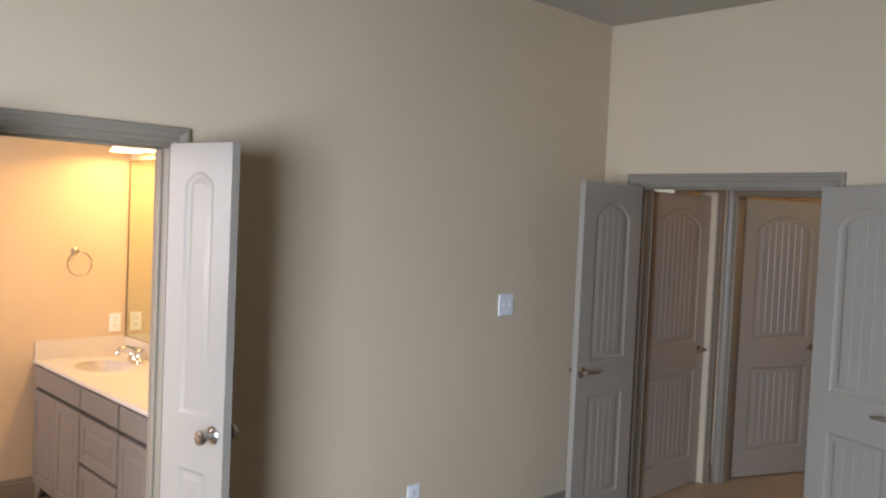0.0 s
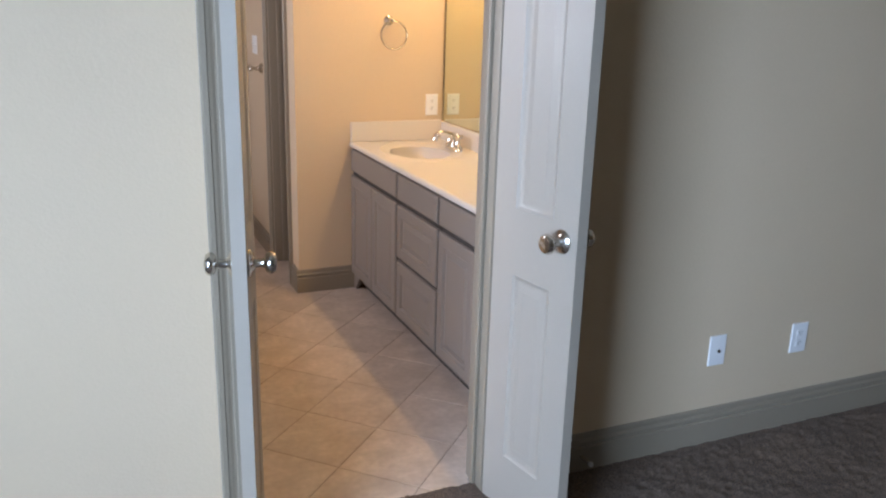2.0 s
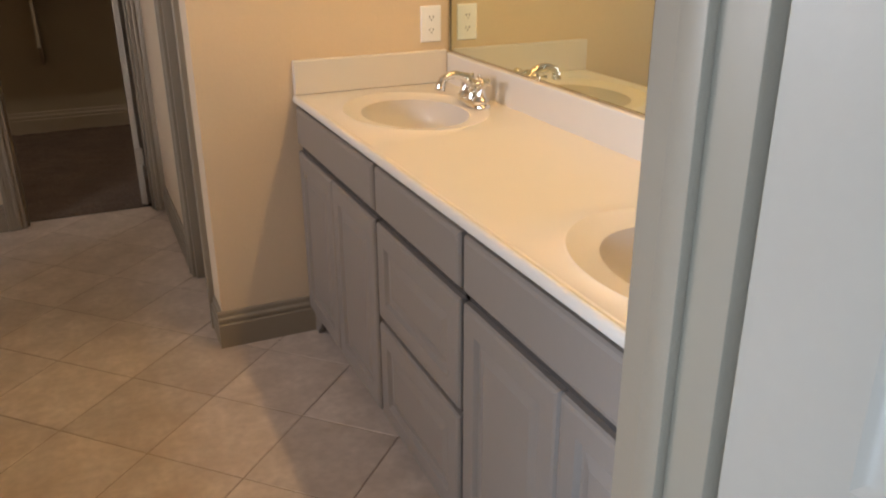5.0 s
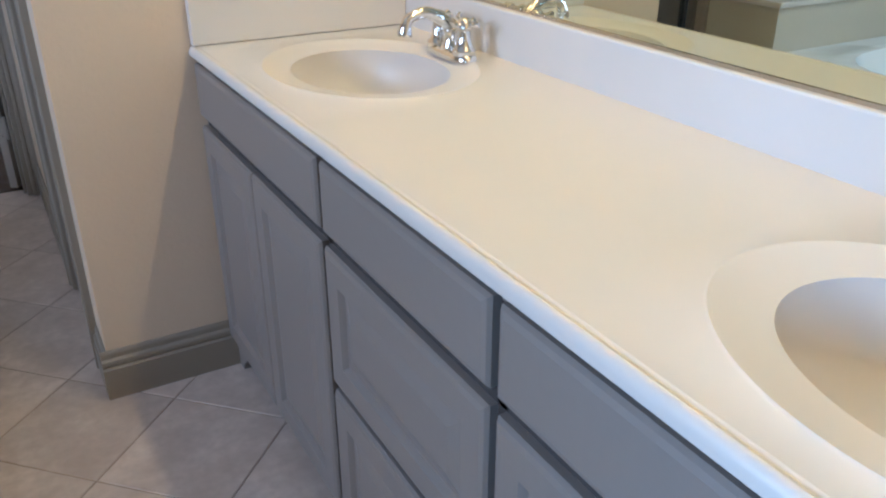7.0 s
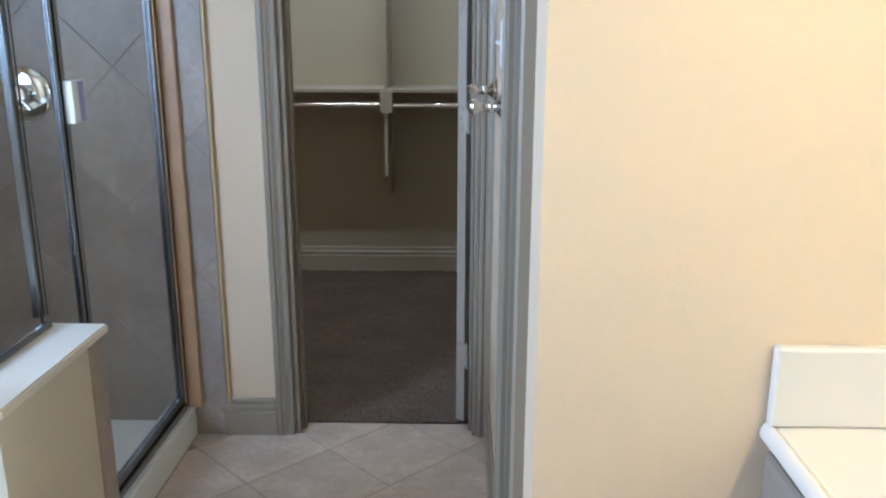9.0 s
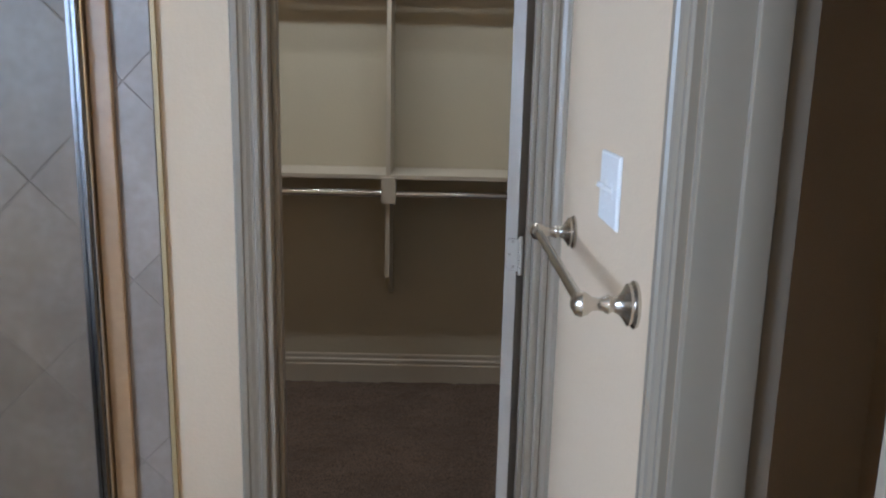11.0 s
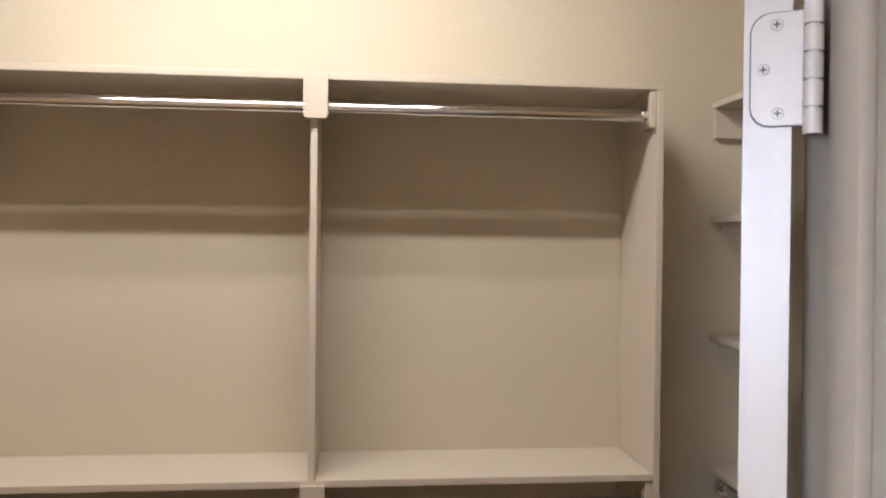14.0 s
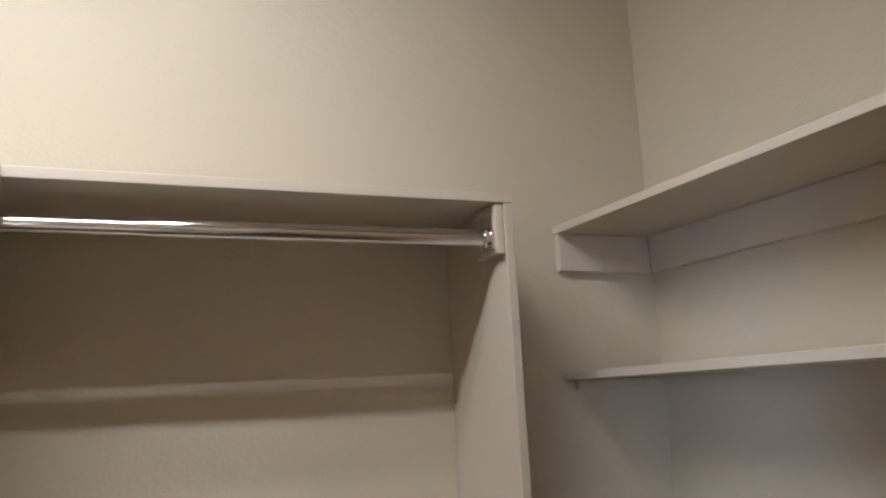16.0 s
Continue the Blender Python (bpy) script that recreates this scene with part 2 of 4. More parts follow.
def baseboard(p, q, inward, label="greige painted moulded baseboard", material=None, tall=1.0):
    """A skirting run from p to q on the floor; inward: the way it stands proud."""
    bm = bmesh.new()
    n = Vector((*inward, 0))
    rings = [[Vector((*e, 0)) + n * d + Vector((0, 0, z * tall)) for d, z in BASE] for e in (p, q)]
    loft(bm, rings, True, True, True)
    return structure("baseboard", bm, material or TRIM, label, "baseboard")

# ---- doors ----


def arch_ring(w, z0, z1, rise, d, k=14):
    """The outline of a panel with an arched top, drawn in by d."""
    h = w / 2 - d
    pts = [(-h, z0 + d), (h, z0 + d)]
    for i in range(k + 1):
        u = h - 2 * h * i / k
        pts.append((u, z1 - d * 0.9 - rise * (u / (w / 2)) ** 2))
    return pts


def door_leaf(name, label, w, h, at, heading, grooves, handle, hinge_left, group="", thick=0.035, hand_z=0.945, latch=0.062, hinges=(0.22, 1.02, 1.80), hinge_paint=False, deep=False, shift=0.0):
    """A two-panel moulded leaf. at: the hinge foot; heading: degrees, in which the leaf runs from its hinge. Local x runs
    along the leaf, y across it."""
    ob = thing(name, label, "door", group, at=at)
    ob.rotation_euler = (0, 0, radians(heading))
    stile = min(0.115, w * 0.27)
    pw = w - 2 * stile
    panels = [(0.20, 0.80, 0.0), (1.00, h - 0.105, min(0.10, pw * (0.21 if deep else 0.30)))]
    cx = w / 2 + shift
    to = lambda u, v, d: Vector((u + cx, d, v))  # noqa: E731
    bm = bmesh.new()
    gap = 0.012
    prism(bm, [(-cx, gap), (-pw / 2, gap), (-pw / 2, h), (-cx, h)], 0, thick, to)
    prism(bm, [(pw / 2, gap), (w - cx, gap), (w - cx, h), (pw / 2, h)], 0, thick, to)
    prism(bm, [(-pw / 2, gap), (pw / 2, gap), (pw / 2, panels[0][0]), (-pw / 2, panels[0][0])], 0, thick, to)
    prism(bm, [(-pw / 2, panels[0][1]), (pw / 2, panels[0][1]), (pw / 2, panels[1][0]), (-pw / 2, panels[1][0])], 0, thick, to)
    top = arch_ring(pw, panels[1][0], panels[1][1], panels[1][2], 0)[2:]
    for (u0, v0), (u1, v1) in zip(top, top[1:]):
        prism(bm, [(u1, v1), (u0, v0), (u0, h), (u1, h)], 0, thick, to)
    bmesh.ops.remove_doubles(bm, verts=bm.verts, dist=1e-5)

    def local(pname, mesh_bm, material, parent=ob, plabel="", smooth=False):
        child = new(pname, mesh_of(pname, mesh_bm, material, smooth))
        child.parent = parent
        if plabel:
            child["label"] = plabel
        return child

    local("frame", bm, DOOR)
    for z0, z1, rise in panels:
        bm = bmesh.new()
        for face, sign in ((0.0, 1), (thick, -1)):
            steps = [(0.0, 0.0), (0.004, 0.005), (0.008, 0.0055), (0.014, 0.010), (0.024, 0.0115), (0.034, 0.010), (0.042, 0.0045)] if deep else [(0.0, 0.0), (0.005, 0.003), (0.010, 0.0062), (0.017, 0.0082), (0.026, 0.0078), (0.038, 0.0048), (0.048, 0.003)]
            rings = [[to(u, v, face + sign * y) for u, v in arch_ring(pw, z0, z1, rise, d)] for d, y in steps]
            loft(bm, rings)
            d = steps[-1][0]
            half = pw / 2 - d
            count = max(1, round(2 * half / 0.062)) if grooves else 1
            zt = lambda u: z1 - d * 0.9 - rise * (u / (pw / 2)) ** 2  # noqa: E731
            base = face + sign * steps[-1][1]
            for i in range(count):
                a, b = -half + 2 * half * i / count, -half + 2 * half * (i + 1) / count
                c = 0.0035 if grooves else 0.0
                us = [a + c + (b - a - 2 * c) * j / 6 for j in range(7)]
                ring = [(us[0], z0 + d), (us[-1], z0 + d)] + [(u, zt(u)) for u in us[::-1]]
                bm.faces.new([bm.verts.new(to(u, v, base)) for u, v in ring])
                if grooves:
                    for e, mid in ((us[0], a), (us[-1], b)):
                        bm.faces.new([bm.verts.new(to(u, v, y)) for u, v, y in ((e, z0 + d, base), (e, zt(e), base), (mid, zt(mid), base + sign * 0.004), (mid, z0 + d, base + sign * 0.004))])
        local("panel", bm, DOOR, smooth=True)
    for face, sign in ((0.0, -1), (thick, 1)):
        bm = bmesh.new()
        x = w - latch
        axis = (0, sign, 0)
        if handle == "knob":
            lathe(bm, [(0.0, 0), (0.033, 0), (0.034, 0.003), (0.031, 0.007), (0.020, 0.011), (0.012, 0.016), (0.0105, 0.032), (0.013, 0.038), (0.022, 0.042), (0.0275, 0.050), (0.0275, 0.057), (0.023, 0.064), (0.012, 0.067), (0, 0.067)], (x, face, hand_z), axis, 24)
            local("knob", bm, NICKEL, ob, "round satin nickel knob", True)
        else:
            lathe(bm, [(0.0, 0), (0.032, 0), (0.032, 0.004), (0.026, 0.009), (0.012, 0.012), (0.010, 0.045), (0, 0.046)], (x, face, hand_z), axis, 20)
            y = face + sign * 0.042
            tube(bm, [(x + 0.008, y, hand_z), (x - 0.02, y + sign * 0.003, hand_z + 0.004), (x - 0.055, y + sign * 0.002, hand_z + 0.001), (x - 0.10, y, hand_z - 0.004)], 0.009, 10, [0.010, 0.010, 0.009, 0.007])
            local("lever_handle", bm, NICKEL, ob, "satin nickel lever handle", True)
    for z in hinges:
        bm = bmesh.new()
        y = thick + 0.006 if hinge_left else -0.013 if hinge_paint else -0.006
        for k in range(5):
            tube(bm, [(-0.004, y, z - 0.045 + 0.0182 * k), (-0.004, y, z - 0.0285 + 0.0182 * k)], 0.0065, 12)
        tube(bm, [(-0.004, y, z - 0.045), (-0.004, y, z + 0.046)], 0.0045, 10)
        far, near = (0.006, thick + 0.002) if hinge_left else (thick - 0.005, -0.009 if hinge_paint else -0.002)
        hh, hr = (0.038, 0.013) if hinge_paint else (0.045, 0.010)
        s = 1 if far > near else -1
        corner = [(far - s * hr * (1 - math.cos(a)), hh - hr * (1 - math.sin(a))) for a in (0.0, 0.4, 0.8, 1.2, 1.57)]
        poly = [(near, -hh), *[(u, -v) for u, v in corner[::-1]], *corner, (near, hh)]
        prism(bm, poly, -0.0022, 0.0002, lambda u, v, d: Vector((d, u, z + v)))
        plate = local("hinge", bm, DOOR if hinge_paint else NICKEL, ob, "painted butt hinge" if hinge_paint else "", True)
        if hinge_paint:
            rim = [(u + s * 0.0011 if abs(u - near) > 0.001 else u, v * 1.025) for u, v in poly]
            local("mortise", prism(bmesh.new(), rim, -0.0005, 0.0001, lambda u, v, d: Vector((d, u, z + v))), SLOT, plate)
        for dz, du in ((-0.030, 0.62), (0.0, 0.28), (0.030, 0.58)):
            bm = bmesh.new()
            u = far - s * 0.028 * du
            lathe(bm, [(0.0, 0.0), (0.0042, 0.0), (0.0036, 0.0006), (0.0, 0.0007)], (-0.0022, u, z + dz), (-1, 0, 0), 12)
            boxed(bm, -0.0033, u - 0.0024, z + dz - 0.0005, -0.0030, u + 0.0024, z + dz + 0.0005)
            boxed(bm, -0.0034, u - 0.0005, z + dz - 0.0024, -0.0031, u + 0.0005, z + dz + 0.0024)
            screw = local("screw", bm, DOOR if hinge_paint else NICKEL, plate)
            screw.data.materials.append(SLOT)
            for f in screw.data.polygons:
                f.material_index = 1 if f.center.x < -0.00305 else 0
    return ob


# ---- walls, floors and ceilings ----
DX0, DX1, DH = 0.600, 1.394, 2.022           # bathroom doorway
EY0, EY1, EH = 2.19, 3.335, 2.03              # entry doorway
CX0, CX1, CH = 0.630, 1.246, 2.02           # closet doorway
TY0, TY1, TH = 5.905, 6.335, 1.95             # narrow doorway in the passage
HX = 5.36                                    # wall at the end of the hall

wall_panel("wall_bedroom_bath", "x", YB, 0.12, XBW, XE + 0.12, CEIL, [(DX0, DX1, 0, DH)], PAINT, "beige painted wall between bedroom and bathroom with a doorway")
wall_panel("wall_bedroom_entry", "y", XE, 0.12, -3.0, YB, CEIL, [(EY0, EY1, 0, EH)], PAINT, "beige painted wall with the bedroom's double entry doorway")
wall_panel("wall_bedroom_window", "y", XBW - 0.14, 0.14, -3.0, YB + 0.12, CEIL, [(0.22, 1.78, 0.5, 2.3)], PAINT, "beige painted bedroom wall with a wide window opening")
wall_panel("wall_bedroom_south", "x", -3.12, 0.12, XBW, XE + 0.12, CEIL, [], PAINT, "plain beige painted bedroom wall")
wall_panel("wall_bath_outer", "y", XW - 0.14, 0.14, YB2, 10.0, CEIL, [(4.15, 5.35, 1.2, 2.3)], PAINT, "beige painted bathroom wall with a window above the tub")
wall_panel("wall_mirror", "y", XM, 0.12, YB2, YE + 0.12, CEIL, [], PAINT, "beige painted wall behind the vanity and mirror")
wall_panel("wall_vanity_end", "x", YE, 0.12, XN, XM, CEIL, [], PAINT, "beige textured wall at the end of the vanity")
wall_panel("wall_passage", "y", XN, 0.11, YE + 0.12, YC, CEIL, [(TY0, TY1, 0, TH)], PAINT, "beige passage wall with a narrow doorway and a towel bar")
wall_panel("wall_linen_back", "y", 2.02, 0.10, YE + 0.12, YC, CEIL, [], PAINT, "plain wall at the back of the small dark closet")
wall_panel("wall_closet_front", "x", YC, 0.12, XW, XR + 0.12, CEIL, [(CX0, CX1, 0, CH)], PAINT, "beige painted wall with the closet doorway")
wall_panel("wall_closet_back", "x", YK, 0.12, XW, XR + 0.12, CEIL, [], CREAM, "cream painted back wall of the walk-in closet")
wall_panel("wall_closet_right", "y", XR, 0.12, YC2, YK, CEIL, [], CREAM, "cream painted side wall of the walk-in closet")
wall_panel("wall_hall_north", "x", 3.345, 0.12, XE + 0.12, HX, CEIL, [(4.42, 5.24, 0, 2.03)], PAINT, "beige hall wall with a closed door")
wall_panel("wall_hall_end", "y", HX, 0.12, 1.0, 3.45, CEIL, [(2.45, 3.27, 0, 2.03)], PAINT, "beige wall at the end of the hall with a doorway")
wall_panel("wall_hall_south", "x", 1.0, 0.12, XE + 0.12, 8.0, CEIL, [], PAINT, "plain beige hall wall")
wall_panel("wall_far_room", "y", 7.2, 0.12, 1.12, 3.7, CEIL, [], PAINT, "yellow lit wall of the room past the hall")
wall_panel("wall_far_room_north", "x", 3.7, 0.12, HX + 0.12, 7.32, CEIL, [], PAINT, "plain wall of the room past the hall")


def slab(name, x0, y0, x1, y1, z0, z1, material, label, category):
    return structure(name, boxed(bmesh.new(), x0, y0, z0, x1, y1, z1), material, label, category)


slab("ceiling_bedroom", XBW - 0.14, -3.12, XE + 0.12, YB, CEIL, CEIL + 0.1, CEILING, "pale beige textured bedroom ceiling", "ceiling")
slab("ceiling_bathroom", XW - 0.14, YB, XM + 0.12, YC, CEIL, CEIL + 0.1, CEILING, "pale beige textured bathroom ceiling", "ceiling")
slab("ceiling_closet", XW - 0.14, YC, XR + 0.12, YK + 0.12, CEIL, CEIL + 0.1, CEILING, "pale cream closet ceiling", "ceiling")
slab("ceiling_hall", XE + 0.12, 1.0, 8.0, 3.82, CEIL, CEIL + 0.1, CEILING, "pale hall ceiling", "ceiling")
slab("floor_hall", XE + 0.06, 1.0, 8.0, 3.82, -0.1, 0.0, WOOD, "light oak coloured hall floor", "floor")
slab("floor_bathroom_base", XW - 0.14, YB + 0.06, XM + 0.12, YC + 0.085, -0.1, -0.0002, GROUT, "brown grout bed under the bathroom tiles", "floor")
structure("ground", boxed(bmesh.new(), -400, -400, -0.5, 400, 400, -0.42), surface("dry_ground", (0.22, 0.2, 0.14), 0.95, grain=(3, 0.4), blotch=(0.1, 0.4)), "dry ground outside the house", "ground")


def carpet(name, x0, y0, x1, y1, label, step):
    """A carpet with an uneven pile edge to edge."""
    bm = bmesh.new()
    nx, ny = round((x1 - x0) / step), round((y1 - y0) / step)
    rows = [[bm.verts.new((x0 + (x1 - x0) * i / nx, y0 + (y1 - y0) * j / ny, 0.006 + 0.0075 * noise.noise((i * 1.7, j * 1.7, 3.1)) + 0.004 * noise.noise((i * 0.21, j * 0.21, 9)))) for i in range(nx + 1)] for j in range(ny + 1)]
    for a, b in zip(rows, rows[1:]):
        for i in range(nx):
            bm.faces.new((a[i], a[i + 1], b[i + 1], b[i]))
    return structure(name, bm, CARPET, label, "carpet", True)


carpet("carpet_bedroom", 0.2, 2.3, 3.4, YB + 0.055, "brown cut-pile bedroom carpet", 0.011)
slab("floor_bedroom", XBW, -3.0, XE + 0.06, YB + 0.05, -0.1, -0.006, CARPET, "brown cut-pile bedroom carpet", "floor")
slab("carpet_bedroom_far", 3.4, -3.0, XE + 0.06, YB, -0.006, 0.004, CARPET, "brown carpet beside the entry doors", "carpet")
slab("floor_closet", XW, YC + 0.085, XR, YK, -0.1, -0.006, CARPET, "brown closet carpet", "floor")
carpet("carpet_closet", -0.3, YC + 0.085, 2.28, YK - 0.016, "brown cut-pile closet carpet", 0.016)

# casings and jambs
on_bed = lambda u, z, v: Vector((u, YB - v, z))  # noqa: E731
casing("door_casing_bath", DX0, DX1, DH, on_bed, "greige moulded casing round the bathroom doorway")
casing("door_casing_bath_inner", DX0, DX1, DH, lambda u, z, v: Vector((u, YB2 + v, z)), "greige moulded casing inside the bathroom doorway")
jamb("door_jamb_bath", DX0, DX1, DH, 0, 0.12, lambda u, z, d: Vector((u, YB + d, z)), (0.045, 0.075))
casing("door_casing_entry", EY0, EY1, EH, lambda u, z, v: Vector((XE - v, u, z)), "greige moulded casing round the entry doorway")
jamb("door_jamb_entry", EY0, EY1, EH, 0, 0.12, lambda u, z, d: Vector((XE + d, u, z)), (0.045, 0.075))
casing("door_casing_closet", CX0, CX1, CH, lambda u, z, v: Vector((min(u, XN + 0.004), YC - v, z)), "greige moulded casing round the closet doorway")
casing("door_casing_closet_inner", CX0, CX1, CH, lambda u, z, v: Vector((u, YC2 + v, z)), "greige moulded casing inside the closet")
jamb("door_jamb_closet", CX0, CX1, CH, 0, 0.12, lambda u, z, d: Vector((u, YC + d, z)), (0.035, 0.07))
casing("door_casing_passage", TY0, TY1, TH, lambda u, z, v: Vector((XN - v, u, z)), "greige moulded casing round the narrow passage doorway")
jamb("door_jamb_passage", TY0, TY1, TH, 0, 0.11, lambda u, z, d: Vector((XN + d, u, z)), (0.045, 0.08))
casing("door_casing_hall", 4.42, 5.24, 2.03, lambda u, z, v: Vector((u, 3.345 - v, z)), "greige casing round the closed hall door")
casing("door_casing_hall_end", 2.45, 3.27, 2.03, lambda u, z, v: Vector((HX - v, u, z)), "greige casing round the doorway at the end of the hall")
jamb("door_jamb_hall_end", 2.45, 3.27, 2.03, 0, 0.12, lambda u, z, d: Vector((HX + d, u, z)))

# baseboards
baseboard((DX1 + 0.060, YB), (XE - 0.016, YB), (0, -1))
baseboard((XBW, YB), (DX0 - 0.060, YB), (0, -1))
baseboard((XE, -3.0), (XE, EY0 - 0.060), (-1, 0))
baseboard((XE, EY1 + 0.060), (XE, YB - 0.001), (-1, 0))
baseboard((XN - 0.016, YE), (1.60, YE), (0, -1), tall=0.9)
baseboard((XN, YE), (XN, TY0 - 0.060), (-1, 0), tall=0.9)
baseboard((XN, TY1 + 0.060), (XN, YC - 0.024), (-1, 0), tall=0.9)
baseboard((0.394, YC), (CX0 - 0.060, YC), (0, -1), tall=0.9)
baseboard((XW, YK), (XR, YK), (0, -1), "cream painted closet baseboard", SHELF)
baseboard((XR, YC2 + 0.02), (XR, YK - 0.017), (-1, 0), "cream painted closet baseboard", SHELF)
baseboard((7.2, 1.12), (7.2, 3.7), (-1, 0))
baseboard((5.30, 3.345), (HX - 0.022, 3.345), (0, -1))

# door leaves
door_leaf("bath_door", "greige two-panel bathroom door leaf standing open, nickel knob", 0.362, 2.015, (1.3715, YB - 0.021, 0), -80, False, "knob", True, "bathroom double doors", hand_z=0.953, latch=0.058)
door_leaf("bath_door", "greige two-panel bathroom door leaf standing open, pale edge", 0.350, 2.015, (0.636, YB + 0.050, 0), -103.5, False, "knob", False, "bathroom double doors", thick=0.034, hand_z=0.950)
door_leaf("entry_door", "greige plank-panel entry door leaf standing open, lever handle", 0.555, 2.015, (XE - 0.012, EY1 - 0.016, 0), 179, True, "lever", False, "bedroom entry doors", latch=0.045)
door_leaf("entry_door", "greige plank-panel entry door leaf folded back, lever handle", 0.555, 2.015, (XE - 0.026, EY0 + 0.045, 0), 249, True, "lever", True, "bedroom entry doors")
door_leaf("closet_door", "greige plank-panel closet door standing open on its hinges", 0.545, 1.99, (1.200, 7.331, 0), 57.8, True, "knob", False, thick=0.031, hinges=(0.26, 1.057, 1.779), hinge_paint=True, deep=True, shift=0.02)
door_leaf("hall_door", "greige closed hall door in shade with a lever handle", 0.805, 2.0, (4.428, 3.385, 0), 0, True, "lever", True)
door_leaf("hall_room_door", "greige door standing ajar at the hall's end, lever handle", 0.74, 2.0, (HX + 0.145, 3.262, 0), -23, True, "lever", True)

# ---- bathroom ----


def raised_front(bm, y0, y1, z0, z1, x, framed):
    """A drawer or door front facing -x; framed: with a raised panel inside a frame."""
    t = 0.019
    ring = lambda d, v: [Vector((x - v, y0 + d, z0 + d)), Vector((x - v, y1 - d, z0 + d)), Vector((x - v, y1 - d, z1 - d)), Vector((x - v, y0 + d, z1 - d))]  # noqa: E731
    steps = [(0.0, 0.0), (0.0, t - 0.007), (0.004, t - 0.002), (0.012, t)]
    if framed:
        steps += [(0.052, t), (0.056, t - 0.004), (0.060, t - 0.009), (0.068, t - 0.009), (0.090, t - 0.003)]
    loft(bm, [ring(*s) for s in steps], True, False, True)
    return bm


FX = 1.600     # face of the vanity's carcass
TOP = 0.834
V0, V1 = YB2 + 0.003, YE - 0.002
vanity = thing("vanity_cabinet", "taupe painted vanity cabinet with raised-panel doors and drawers", "cabinet", at=(1.85, 4.7, 0))
bm = bmesh.new()
boxed(bm, FX, V0, 0.085, FX + 0.018, V1, TOP - 0.026)
boxed(bm, FX + 0.018, V1 - 0.018, 0.0, XM - 0.002, V1, TOP - 0.026)
boxed(bm, FX + 0.018, V0, 0.0, XM - 0.002, V0 + 0.018, TOP - 0.026)
boxed(bm, FX + 0.018, V0 + 0.018, 0.085, XM - 0.002, V1 - 0.018, 0.10)
part("carcass", bm, CABINET, vanity)
# toe kick board, the shade of its recess put into its colour
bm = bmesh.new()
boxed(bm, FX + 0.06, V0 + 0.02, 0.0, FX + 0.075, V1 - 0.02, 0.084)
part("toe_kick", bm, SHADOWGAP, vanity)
bm = bmesh.new()
foot = [(V1, 0.085), (V1, 0.0), (V1 - 0.045, 0.0), (V1 - 0.052, 0.02), (V1 - 0.066, 0.034), (V1 - 0.082, 0.04), (V1 - 0.09, 0.06), (V1 - 0.11, 0.085)]
prism(bm, foot, FX, FX + 0.018, lambda u, v, d: Vector((d, u, v)))
part("bracket_foot", bm, CABINET, vanity)
bays = [(5.688, 4.976, 2), (4.958, 4.476, 0), (4.458, 3.745, 2)]
for hi, lo, doors in bays:
    part("drawer_front", raised_front(bmesh.new(), lo, hi, 0.680, 0.799, FX - 0.0005, False), CABINET, vanity)
    if doors:
        mid = (hi + lo) / 2
        for a, b in ((lo, mid - 0.002), (mid + 0.002, hi)):
            part("cabinet_door", raised_front(bmesh.new(), a, b, 0.098, 0.656, FX - 0.0005, True), CABINET, vanity)
    else:
        part("drawer", raised_front(bmesh.new(), lo, hi, 0.398, 0.656, FX - 0.0005, True), CABINET, vanity)
        part("drawer", raised_front(bmesh.new(), lo, hi, 0.098, 0.380, FX - 0.0005, True), CABINET, vanity)
# dark strips on the carcass face, painting the shade between the fronts
bm = bmesh.new()
for lo, hi in ((4.958, 4.976), (4.458, 4.476)):
    boxed(bm, FX - 0.0015, lo, 0.098, FX - 0.0004, hi, 0.79)
boxed(bm, FX - 0.0015, 3.745, 0.656, FX - 0.0004, 5.688, 0.680)
boxed(bm, FX - 0.0015, 3.745, 0.799, FX - 0.0004, 5.688, 0.807)
boxed(bm, FX - 0.0015, 4.476, 0.380, FX - 0.0004, 4.958, 0.398)
part("shadow_gap", bm, SHADOWGAP, vanity)

# the top with two moulded basins
SINKS = (5.335, 4.105)
SX = 1.846
top = thing("countertop", "glossy cream cultured marble vanity top with two oval basins", "countertop", at=(1.85, 4.7, TOP))
X0, X1 = 1.580, XM - 0.022


def ellipse(y, rx, ry, z, k=72):
    return [Vector((SX + rx * math.cos(i * math.tau / k), y + ry * math.sin(i * math.tau / k), z)) for i in range(k)]


def square_ring(y, h, z, k=72):
    out = []
    for i in range(k):
        c, s = math.cos(i * math.tau / k), math.sin(i * math.tau / k)
        tx = ((X1 if c > 0 else X0 + 0.019) - SX) / c if abs(c) > 1e-6 else 1e9
        ty = (h if s > 0 else -h) / s if abs(s) > 1e-6 else 1e9
        f = min(tx, ty)
        out.append(Vector((SX + f * c, y + f * s, z)))
    return out


def flat(bm, y0, y1):
    bm.faces.new([bm.verts.new(p) for p in ((X0 + 0.019, y0, TOP), (X1, y0, TOP), (X1, y1, TOP), (X0 + 0.019, y1, TOP))])


